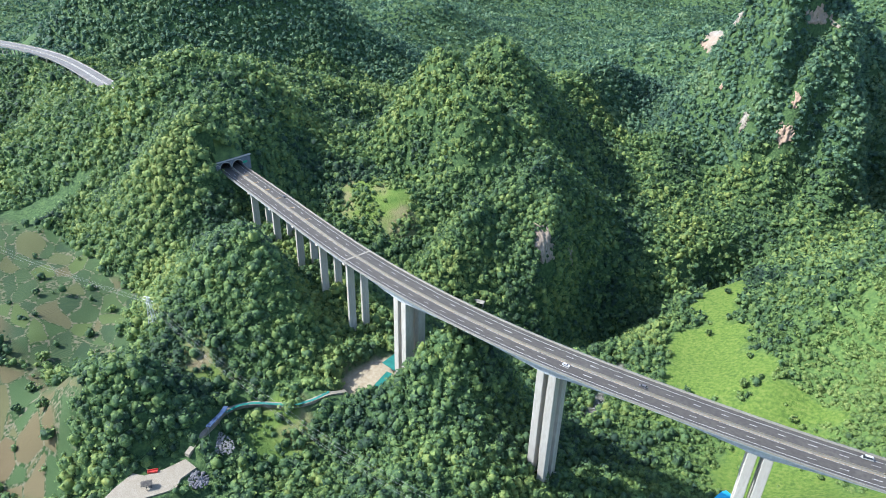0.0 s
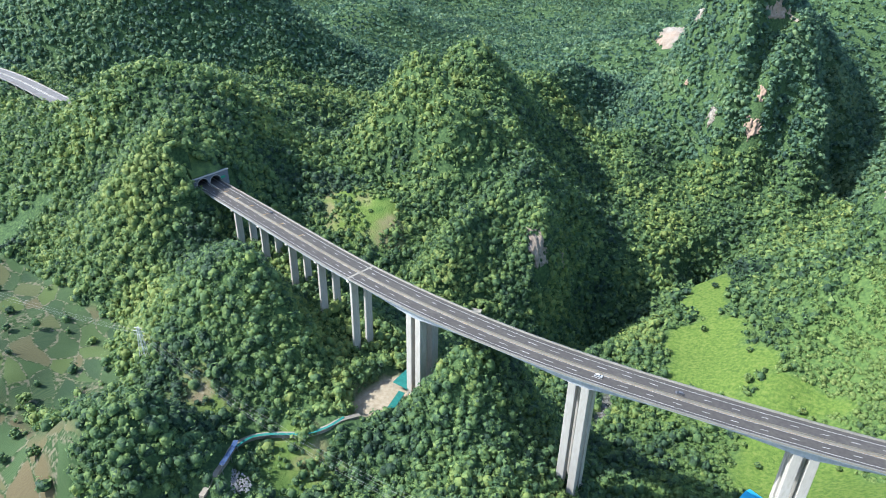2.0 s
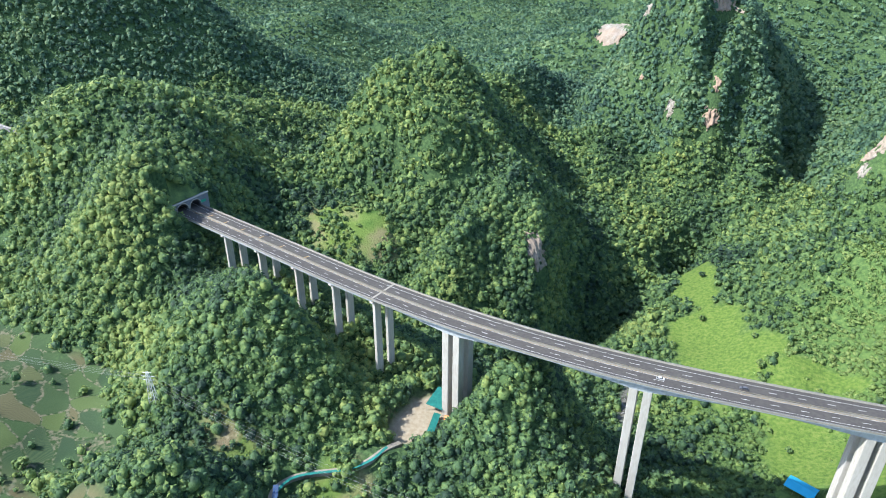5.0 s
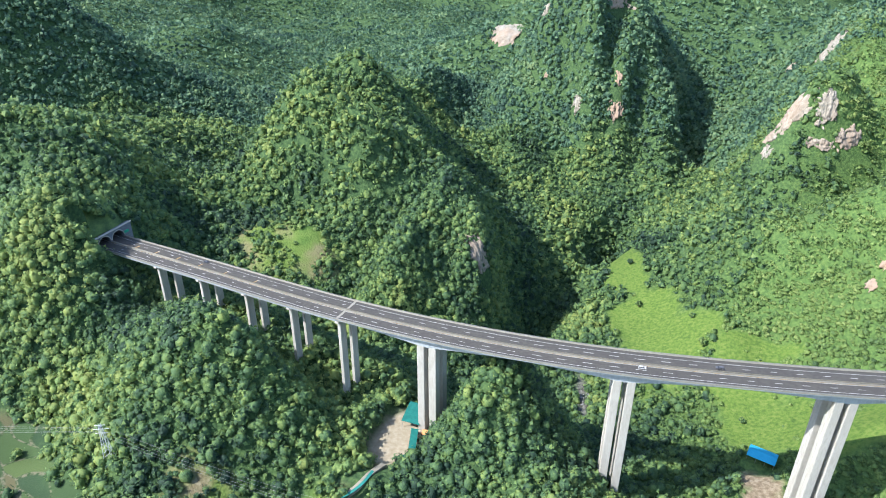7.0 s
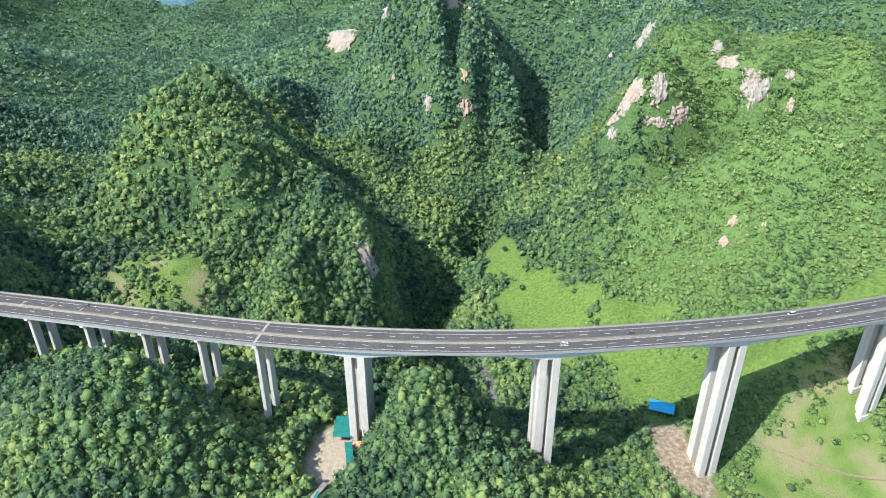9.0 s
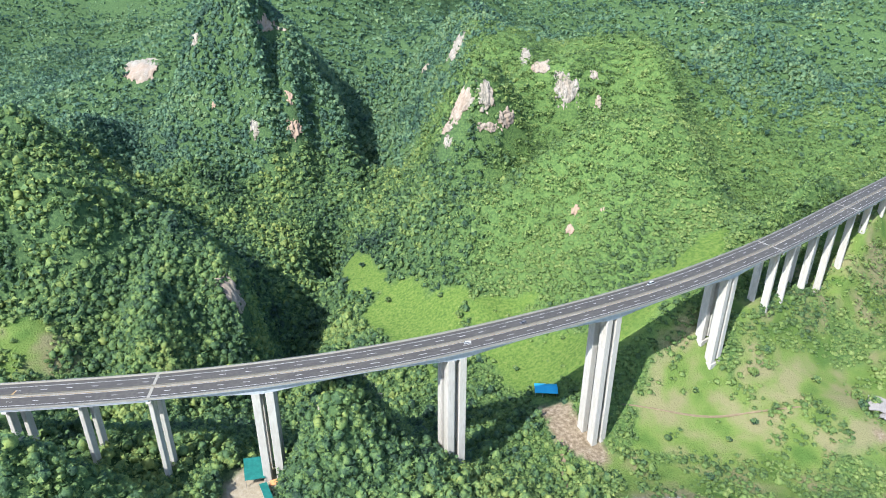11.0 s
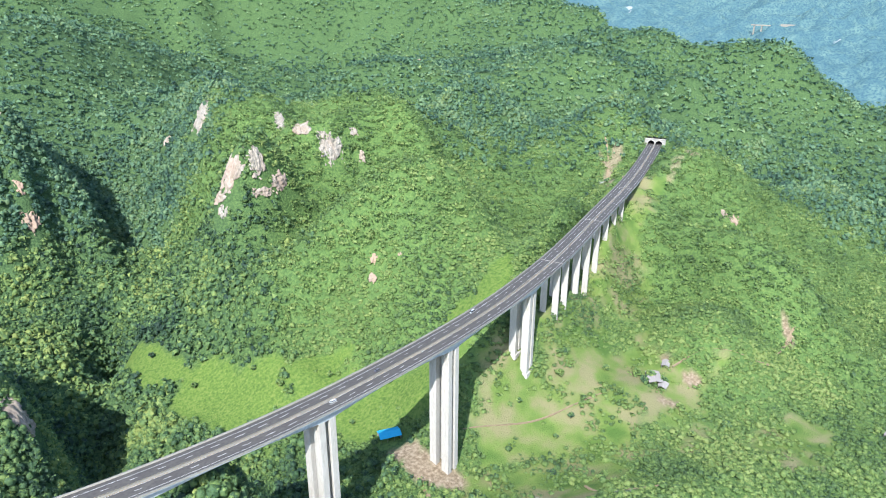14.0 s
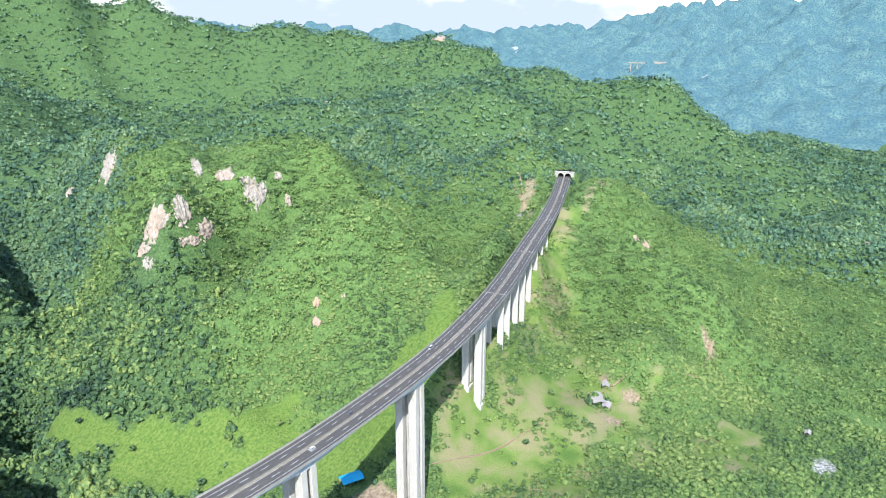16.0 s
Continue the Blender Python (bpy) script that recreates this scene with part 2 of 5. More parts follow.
def axis(s):
    """Place and heading of the road's axis at s metres from the left portal."""
    s = np.asarray(s, float)
    e = np.clip(s, 0, S_END)
    dx, dy = (fx(np.clip(e + 1, 0, S_END)) - fx(np.clip(e - 1, 0, S_END))), (fy(np.clip(e + 1, 0, S_END)) - fy(np.clip(e - 1, 0, S_END)))
    l = np.hypot(dx, dy)
    dx, dy = dx / l, dy / l
    return fx(e) + (s - e) * dx, fy(e) + (s - e) * dy, fz(e), dx, dy


RX, RY, RZ, RDX, RDY = axis(ROAD_S)


def road_at(x, y):
    """Nearest s, signed offset (left positive) and deck height for points near the road."""
    x, y = np.asarray(x, float), np.asarray(y, float)
    k = np.zeros(x.shape, int)
    best = np.full(x.shape, 1e18)
    for i in range(0, 700, 4):
        d = (x - RX[i]) ** 2 + (y - RY[i]) ** 2
        k = np.where(d < best, i, k)
        best = np.minimum(d, best)
    n = -(x - RX[k]) * RDY[k] + (y - RY[k]) * RDX[k]
    return ROAD_S[k], np.where(best < 3600, n, np.sign(n) * np.sqrt(best)), RZ[k]


# the highway beyond the western hill
BX = np.array([-1420, -1270, -1115, -980, -830, -720, -650, -612], float)
BY = np.array([-70, 15, 76, 103, 97, 89, 84, 80], float)
B_S = np.r_[0, np.cumsum(np.hypot(np.diff(BX), np.diff(BY)))]
bfx, bfy = spline(B_S, BX), spline(B_S, BY)
B_END = B_S[-1]
B_Z = 73.0


def axis_west(s):
    e = np.clip(np.asarray(s, float), 1, B_END - 1)
    dx, dy = bfx(e + 1) - bfx(e - 1), bfy(e + 1) - bfy(e - 1)
    l = np.hypot(dx, dy)
    return bfx(e), bfy(e), np.full(np.shape(e), B_Z), dx / l, dy / l


def west_distance(x, y):
    d = np.full(np.shape(x), 1e9)
    for q in np.linspace(0, B_END - 42, 60):
        d = np.minimum(d, np.hypot(x - bfx(q), y - bfy(q)))
    return d


# heights of the pier feet along the road
FOOT_S = np.array([10, 49, 94, 139, 180, 220, 262, 660, 699, 739, 779, 819, 859, 899, 939, 1000], float)
FOOT_Z = np.array([66, 56, 45, 40, 33, 19, 12, 20, 25, 33, 19, 2, 16, 44, 54, 62], float)


def zones(x, y):
    """Ground cover, 0 to 1 each."""
    meadow = np.maximum.reduce([
        blob(x, y, -45, 428, 30, 20, 0.2), blob(x, y, -20, 372, 24, 66, 0.15), blob(x, y, 5, 285, 34, 48, -0.3), blob(x, y, 32, 238, 46, 40, 0),
        blob(x, y, 78, 172, 56, 44, 0.2), blob(x, y, 122, 125, 48, 32, 0), blob(x, y, 175, 120, 48, 20, 0.3), blob(x, y, 185, 118, 70, 20, 0.42), blob(x, y, 250, 132, 55, 16, 0.45), blob(x, y, 95, 222, 40, 15, -0.1)])
    meadow = meadow * (1 - blob(x, y, 46, 138, 27, 40, -0.25, 0.35))
    grass = np.maximum.reduce([
        blob(x, y, 300, 20, 110, 75, 0.2, 0.4), blob(x, y, 220, 30, 60, 50, 0, 0.4), blob(x, y, 170, -30, 70, 50, 0, 0.4),
        blob(x, y, 470, 158, 190, 34, 0.5, 0.5), blob(x, y, -322, 160, 52, 30, -0.1, 0.4), blob(x, y, 400, -120, 70, 30, 0, 0.4), 0.85 * blob(x, y, -142, -100, 22, 26, 0.3, 0.4), 0.8 * blob(x, y, -228, -106, 26, 14, 0.2, 0.5)])
    field = np.maximum.reduce([blob(x, y, -480, -165, 190, 75, 0.15, 0.15), blob(x, y, -290, -225, 90, 40, 0.2, 0.15), blob(x, y, -1300, 260, 160, 90, 0, 0.2)])
    soil = np.maximum.reduce([
        blob(x, y, 102, 42, 15, 34, 0.3, 0.5), blob(x, y, 392, -12, 8, 8, 0, 0.3), blob(x, y, 545, -26, 3, 13, -0.6, 0.5), 0.85 * blob(x, y, 690, 362, 75, 6, 0.71, 0.7), 0.75 * blob(x, y, 767, 412, 18, 10, 0.6, 0.7), 0.8 * blob(x, y, 752, 428, 4, 22, -0.4, 0.5), 0.6 * blob(x, y, 696, 244, 22, 5, 0.4, 0.7),
        0.8 * blob(x, y, 738, 250, 9, 13, 0.3, 0.7), blob(x, y, 396, 22, 8, 6, 0.3, 0.4), blob(x, y, -330, 5, 14, 9, 0, 0.3), 0.8 * blob(x, y, -226, -107, 5, 8, 0.3, 0.6), blob(x, y, 345, -20, 5, 12, 0.8, 0.3)])
    yard = blob(x, y, -136, -16, 17, 30, -0.25, 0.06)
    sand = np.maximum.reduce([blob(x, y, 436, -188, 24, 8, 0.0, 0.6), blob(x, y, 143, -47, 9, 3, -0.3, 0.5), blob(x, y, 118, -43, 4, 2.5, 0, 0.4), blob(x, y, 188, -95, 13, 4, -0.8, 0.5), blob(x, y, 705, 387, 7, 7, 0, 0.4)])
    stream = blob(x, y, -34, 146, 4, 62, 0.2, 0.6)
    return meadow, grass, field, soil, yard, sand, stream


# rock faces that look south: foot, width, height
CLIFFS_EAST = ((188, 800, 44, 52), (160, 897, 19, 16), (262, 630, 15, 26), (243, 518, 29, 29), (265, 502, 20, 12), (272, 487, 33, 36), (309, 497, 12, 12), (310, 478, 11, 14), (114, 474, 40, 36), (151, 457, 23, 35), (179, 457, 30, 26), (152, 449, 30, 11), (104, 481, 21, 16), (103, 465, 18, 14))
CLIFFS_SMALL = ((183, 243, 9, 10), (203, 224, 5, 5), (175, 234, 9, 9), (724, 171, 12, 11), (735, 158, 15, 13), (790, 1026, 13, 13), (1590, 1432, 52, 44), (1218, 119, 22, 11), (1163, -45, 18, 14), (627, 276, 12, 20))
CLIFFS_TOWER = ((-103, 780, 40, 27), (-217, 783, 15, 18), (-196, 722, 9, 12), (-139, 678, 13, 26), (-82, 691, 11, 19), (-78, 670, 22, 29), (-144, 685, 10, 21))
CLIFFS_SHADE = ((-148, 225, 24, 34), (-143, 265, 10, 21))
CLIFF_KNOLL = (-90, -5, 4, 7)
CLIFF_NORTH = (-361, 1076, 70, 68)
CLIFFS = (*CLIFFS_EAST, *CLIFFS_SMALL, *CLIFFS_TOWER, *CLIFFS_SHADE, CLIFF_KNOLL, CLIFF_NORTH)


def cliff_steps(x, y, z):
    """Lifts the ground behind each rock face, which leaves a steep step along it."""
    step = np.zeros(z.shape)
    for cx, cy, w, h in CLIFFS:
        near = (np.abs(x - cx) < 1.6 * w) & (np.abs(y - cy) < 3.5 * h)
        if near.any():
            u, v = np.abs(x[near] - cx) / (0.5 * w), y[near] - cy - 0.12 * h
            back = np.maximum(v - 0.3 * h, 0) / (1.1 * h)
            step[near] = np.maximum(step[near], 0.17 * h * smooth(-0.12 * h - 2, 0.12 * h + 2, v) * np.exp(-back * back) * (1 - smooth(0.8, 3.0, u)))
    return z + step


def height(x, y):
    x, y = np.asarray(x, float), np.asarray(y, float)
    z = np.full(x.shape, -62.0)
    for cx, cy, a, rx, ry, th in HILLS:
        c, s = math.cos(th), math.sin(th)
        u, v = ((x - cx) * c + (y - cy) * s) / rx, (-(x - cx) * s + (y - cy) * c) / ry
        z = z + a * np.exp(-0.7 * (u * u + v * v))
    far = smooth(1300, 2300, np.hypot(x - 0, y - 0)) * (1 - 0.75 * smooth(900, 1500, x))
    rough = smooth(-40, 60, z)
    z = z + (1.5 + 4 * rough) * vnoise(x, y, 45) + (0.5 + 1.5 * rough) * vnoise(x, y, 17) + far * (55 * vnoise(x, y, 310) + 30 * vnoise(x, y, 120))
    east = smooth(120, 400, x) * smooth(-20, 40, z)
    z = z + east * (7 * vnoise(x, y, 95) + 4 * vnoise(x + 40, y, 52))
    back = smooth(620, 900, y) * smooth(60, 260, x) + smooth(900, 1150, x)
    z = z + np.clip(back, 0, 1) * (20 * vnoise(x + 70, y, 175) + 11 * vnoise(x, y + 30, 84) + 5 * vnoise(x, y, 40))
    # ribs of the limestone tower and the ridges
    k = np.exp(-(((x + 130) / 150) ** 2 + ((y - 820) / 170) ** 2))
    z = z + k * (26 * vnoise(x + 0.35 * y, 0.12 * y, 38) + 12 * vnoise(x, y, 24))
    z = cliff_steps(x, y, z)
    # levelled yard below the viaduct
    k = blob(x, y, -136, -16, 22, 36, -0.25, 0.0)
    z = z * (1 - k) + 11.5 * k
    # bench of the western highway
    wd = west_distance(x, y)
    k = (1 - smooth(30, 130, wd)) * smooth(-1180, -1040, x)
    z = np.maximum(z, z * (1 - k) + (B_Z - 9) * k)
    k = 1 - smooth(16, 34, wd)
    z = np.where(k > 0, np.minimum(z, z * (1 - k) + (B_Z - 1.6) * k), z)
    # old terraces by the river
    k = 0.8 * blob(x, y, 330, -55, 120, 60, -0.2, 0.2)
    st = z / 2.4
    z = z * (1 - k) + k * 2.4 * (np.floor(st) + smooth(0.6, 1.0, st - np.floor(st)))
    # ravine of the stream
    k = blob(x, y, -48, 150, 22, 90, 0.12, 0.1)
    z = z - 7 * k
    # floor of the blue shed
    k = blob(x, y, 102, 91, 17, 15, -0.28, 0.0)
    z = z * (1 - k) - 33.5 * k
    # levelled ground of the lower yard
    k = blob(x, y, -154, -186, 22, 30, 0.2, 0.0)
    z = z * (1 - k) + 19.5 * k
    # the ground keeps below the deck, and stands over the tunnels
    s, n, dz = road_at(x, y)
    k = (1 - smooth(13, np.where((n < 0) & (s < 240), 62, 44), np.abs(n))) * (s > 10) * (1 - smooth(232, 262, s) * (1 - smooth(660, 690, s))) * (1 - smooth(960, 1010, s))
    z = np.minimum(z, z * (1 - k) + np.interp(s, FOOT_S, FOOT_Z) * k)
    band = 1 - smooth(15, 30, np.abs(n))
    open_way = band * ((s > S_WEST - 9) & (s < S_END + 9))
    z = np.where(open_way > 0, np.minimum(z, z * (1 - open_way) + (dz - 1.4) * open_way), z)
    right = open_way * smooth(S_END - 230, S_END - 120, s) * (1 - smooth(15, 24, np.abs(n)))
    z = z * (1 - right) + (dz - 0.9) * right
    over = (1 - smooth(16, 45, np.abs(n))) * ((s <= S_WEST - 9) | (s >= S_END + 9))
    z = np.where(over > 0, np.maximum(z, z * (1 - over) + (dz + 11) * over), z)
    return z


def mesh_from(name, verts, faces, material, parent=None, label=""):
    me = bpy.data.meshes.new(name)
    verts = np.asarray(verts, np.float32)
    faces = np.asarray(faces, np.int32)
    me.vertices.add(len(verts))
    me.vertices.foreach_set("co", verts.ravel())
    w = faces.shape[1]
    me.loops.add(faces.size)
    me.loops.foreach_set("vertex_index", faces.ravel())
    me.polygons.add(len(faces))
    me.polygons.foreach_set("loop_start", np.arange(0, faces.size, w, dtype=np.int32))
    me.update(calc_edges=True)
    me.materials.append(material)
    ob = new(name, me)
    if parent is not None:
        ob.parent = parent
    if label:
        tagged(ob, label)
    return ob


def stretched(lo, a, b, hi, fine, grow=1.045):
    """Grid lines: even between a and b, widening outwards to lo and hi."""
    mid = list(np.arange(a, b, fine))
    left, d = [], fine
    while (left[-1] if left else a) > lo:
        d = min(d * grow, 90)
        left.append((left[-1] if left else a) - d)
    right, d = [], fine
    while (right[-1] if right else mid[-1]) < hi:
        d = min(d * grow, 90)
        right.append((right[-1] if right else mid[-1]) + d)
    return np.array(left[::-1] + mid + right)


GX = stretched(-4300, -560, 760, 4800, 5.2)
GY = stretched(-2500, -300, 640, 4700, 5.2)
gx, gy = np.meshgrid(GX, GY)
gz = height(gx, gy)
nx, ny = len(GX), len(GY)
idx = np.arange(nx * ny).reshape(ny, nx)
quads = np.stack([idx[:-1, :-1], idx[:-1, 1:], idx[1:, 1:], idx[1:, :-1]], -1).reshape(-1, 4)
cx, cy = (gx[:-1, :-1] + gx[1:, 1:]) / 2, (gy[:-1, :-1] + gy[1:, 1:]) / 2
rs, rn, _ = road_at(cx, cy)
_, _, rdz = road_at(cx, cy)
qz = gz.ravel()[quads].reshape(cx.shape + (4,))
mouth = (np.abs(rn) < 13) & (((rs < S_WEST) & (rs > S_WEST - 32)) | ((rs > S_END) & (rs < S_END + 32))) & (qz.min(-1) < rdz + 8) & (qz.max(-1) > rdz - 1.0)
quads = quads[~mouth.ravel()]


def tone(x, y):
    """Where shrubby growth takes over from tall broadleaf woods."""
    t = smooth(-60, 120, x - 0.15 * y + 60 * vnoise(x, y, 130))
    # fewer shrubs with distance, so far slopes take the leaves painted with haze
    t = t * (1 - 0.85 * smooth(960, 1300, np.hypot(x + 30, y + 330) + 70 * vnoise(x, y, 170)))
    return np.maximum.reduce([t, 0.3 * blob(x, y, -215, -45, 60, 75), 0.6 * blob(x, y, -318, 158, 62, 40)])


def ground_material():
    m = bpy.data.materials.new("ground cover")
    m.use_nodes = True
    nt = m.node_tree
    b = nt.nodes["Principled BSDF"]
    b.inputs["Roughness"].default_value, b.inputs["Specular IOR Level"].default_value = 0.95, 0.15
    geo = nt.nodes.new("ShaderNodeNewGeometry")
    def noise_of(scale, detail=5):
        n = nt.nodes.new("ShaderNodeTexNoise")
        n.inputs["Scale"].default_value, n.inputs["Detail"].default_value = scale, detail
        nt.links.new(geo.outputs["Position"], n.inputs["Vector"])
        return n.outputs["Fac"]
    def ramp_of(fac, *stops):
        r = nt.nodes.new("ShaderNodeValToRGB")
        e = r.color_ramp.elements
        e[0].position, e[0].color = stops[0][0], (*stops[0][1], 1)
        e[1].position, e[1].color = stops[-1][0], (*stops[-1][1], 1)
        for p, c in stops[1:-1]:
            e.new(p).color = (*c, 1)
        nt.links.new(fac, r.inputs["Fac"])
        return r.outputs["Color"]
    def over(a, c, fac):
        mx = nt.nodes.new("ShaderNodeMix")
        mx.data_type = "RGBA"
        nt.links.new(a, mx.inputs["A"])
        nt.links.new(c, mx.inputs["B"])
        nt.links.new(fac, mx.inputs["Factor"])
        return mx.outputs["Result"]
    def attr(name):
        q = nt.nodes.new("ShaderNodeAttribute")
        q.attribute_name = name
        return q.outputs["Fac"]
    big, small, tiny = noise_of(0.03), noise_of(0.35), noise_of(2.2)
    col = ramp_of(small, (0.3, (0.022, 0.043, 0.019)), (0.5, (0.042, 0.076, 0.028)), (0.7, (0.074, 0.115, 0.04)))
    col = over(col, ramp_of(small, (0.32, (0.04, 0.074, 0.022)), (0.5, (0.066, 0.112, 0.031)), (0.68, (0.098, 0.145, 0.04))), attr("scrub"))
    col = over(col, ramp_of(small, (0.3, (0.045, 0.084, 0.017)), (0.5, (0.08, 0.126, 0.023)), (0.72, (0.122, 0.15, 0.038))), attr("meadow"))
    col = over(col, ramp_of(big, (0.33, (0.055, 0.1, 0.02)), (0.46, (0.098, 0.14, 0.032)), (0.6, (0.155, 0.145, 0.07))), attr("grass"))
    warp = nt.nodes.new("ShaderNodeVectorMath")
    warp.operation = "MULTIPLY_ADD"
    wn_ = nt.nodes.new("ShaderNodeTexNoise")
    wn_.inputs["Scale"].default_value = 0.018
    nt.links.new(geo.outputs["Position"], wn_.inputs["Vector"])
    nt.links.new(wn_.outputs["Color"], warp.inputs[0])
    warp.inputs[1].default_value = (60, 26, 0)
    flat = nt.nodes.new("ShaderNodeMapping")
    flat.inputs["Rotation"].default_value = (0, 0, 0.35)
    nt.links.new(geo.outputs["Position"], flat.inputs["Vector"])
    nt.links.new(flat.outputs[0], warp.inputs[2])
    strip = nt.nodes.new("ShaderNodeMapping")
    strip.vector_type = "POINT"
    strip.inputs["Scale"].default_value = (1 / 34, 1 / 15, 0)
    nt.links.new(warp.outputs[0], strip.inputs["Vector"])
    plot = nt.nodes.new("ShaderNodeTexVoronoi")
    edge = nt.nodes.new("ShaderNodeTexVoronoi")
    edge.feature = "DISTANCE_TO_EDGE"
    for q in (plot, edge):
        q.inputs["Scale"].default_value, q.inputs["Randomness"].default_value = 1.0, 0.85
        nt.links.new(strip.outputs[0], q.inputs["Vector"])
    sep = nt.nodes.new("ShaderNodeSeparateColor")
    nt.links.new(plot.outputs["Color"], sep.inputs["Color"])
    bank = nt.nodes.new("ShaderNodeMapRange")
    bank.inputs["From Min"].default_value, bank.inputs["From Max"].default_value = 0.055, 0.02
    nt.links.new(edge.outputs["Distance"], bank.inputs["Value"])
    crop = ramp_of(sep.outputs["Red"], (0.0, (0.019, 0.039, 0.019)), (0.25, (0.025, 0.049, 0.021)), (0.42, (0.032, 0.060, 0.021)), (0.56, (0.060, 0.085, 0.025)),
                   (0.64, (0.029, 0.053, 0.021)), (0.8, (0.089, 0.071, 0.039)), (0.88, (0.043, 0.070, 0.025)), (0.95, (0.072, 0.075, 0.032)))
    crop_r = [q for q in nt.nodes if q.type == "VALTORGB"][-1]
    crop_r.color_ramp.interpolation = "CONSTANT"
    crop = over(crop, ramp_of(sep.outputs["Red"], (0.0, (0.106, 0.072, 0.041)), (0.4, (0.128, 0.089, 0.053)), (0.6, (0.034, 0.064, 0.024)), (0.82, (0.085, 0.076, 0.036))), attr("tilled"))
    [q for q in nt.nodes if q.type == "VALTORGB"][-1].color_ramp.interpolation = "CONSTANT"
    rows = ramp_of(tiny, (0.35, (0.02, 0.042, 0.015)), (0.65, (0.1, 0.11, 0.05)))
    wave = nt.nodes.new("ShaderNodeTexWave")
    wave.inputs["Scale"].default_value, wave.inputs["Distortion"].default_value = 0.22, 2.0
    nt.links.new(warp.outputs[0], wave.inputs["Vector"])
    third = nt.nodes.new("ShaderNodeMath")
    third.operation = "MULTIPLY"
    third.inputs[1].default_value = 0.35
    nt.links.new(sep.outputs["Blue"], third.inputs[0])
    crop = over(crop, ramp_of(wave.outputs["Fac"], (0.3, (0.025, 0.05, 0.022)), (0.7, (0.07, 0.092, 0.036))), third.outputs[0])
    half = nt.nodes.new("ShaderNodeValue")
    half.outputs[0].default_value = 0.12
    crop = over(crop, rows, half.outputs[0])
    crop = over(crop, ramp_of(small, (0.44, (0.022, 0.045, 0.014)), (0.6, (0.115, 0.105, 0.07))), bank.outputs["Result"])
    col = over(col, crop, attr("field"))
    col = over(col, ramp_of(small, (0.3, (0.11, 0.08, 0.05)), (0.5, (0.17, 0.13, 0.085)), (0.7, (0.26, 0.21, 0.15))), attr("soil"))
    col = over(col, ramp_of(small, (0.3, (0.21, 0.17, 0.115)), (0.7, (0.28, 0.24, 0.175))), attr("yard"))
    col = over(col, ramp_of(small, (0.4, (0.08, 0.09, 0.055)), (0.5, (0.19, 0.185, 0.165)), (0.65, (0.33, 0.33, 0.32))), attr("sand"))
    col = over(col, ramp_of(small, (0.4, (0.05, 0.05, 0.04)), (0.6, (0.13, 0.125, 0.11))), attr("stream"))
    nt.links.new(col, b.inputs["Base Color"])
    bp = nt.nodes.new("ShaderNodeBump")
    bp.inputs["Strength"].default_value, bp.inputs["Distance"].default_value = 0.9, 0.5
    nt.links.new(tiny, bp.inputs["Height"])
    tus = nt.nodes.new("ShaderNodeBump")
    tus.inputs["Strength"].default_value, tus.inputs["Distance"].default_value = 1.0, 0.9
    bare = nt.nodes.new("ShaderNodeMath")
    bare.operation = "ADD"
    nt.links.new(attr("yard"), bare.inputs[0])
    nt.links.new(attr("field"), bare.inputs[1])
    grown = nt.nodes.new("ShaderNodeMath")
    grown.operation, grown.use_clamp = "SUBTRACT", True
    grown.inputs[0].default_value = 1.0
    nt.links.new(bare.outputs[0], grown.inputs[1])
    nt.links.new(grown.outputs[0], tus.inputs["Strength"])
    nt.links.new(noise_of(0.6, 4), tus.inputs["Height"])
    nt.links.new(tus.outputs["Normal"], bp.inputs["Normal"])
    nt.links.new(bp.outputs["Normal"], b.inputs["Normal"])
    return m


ground = mesh_from("ground", np.stack([gx, gy, gz], -1).reshape(-1, 3), quads, ground_material())
tagged(ground, "hilly ground with meadow, crop fields and bare soil", "ground", kind="structure")
for nm, v in zip(("meadow", "grass", "field", "soil", "yard", "sand", "stream"), zones(gx, gy)):
    at = ground.data.attributes.new(nm, "FLOAT", "POINT")
    at.data.foreach_set("value", v.astype(np.float32).ravel())
at = ground.data.attributes.new("scrub", "FLOAT", "POINT")
at.data.foreach_set("value", tone(gx, gy).astype(np.float32).ravel())
at = ground.data.attributes.new("tilled", "FLOAT", "POINT")
at.data.foreach_set("value", (0.85 * (1 - smooth(-205, -178, gy + 12 * vnoise(gx, gy, 40)))).astype(np.float32).ravel())
ground.data.polygons.foreach_set("use_smooth", np.ones(len(ground.data.polygons), bool))

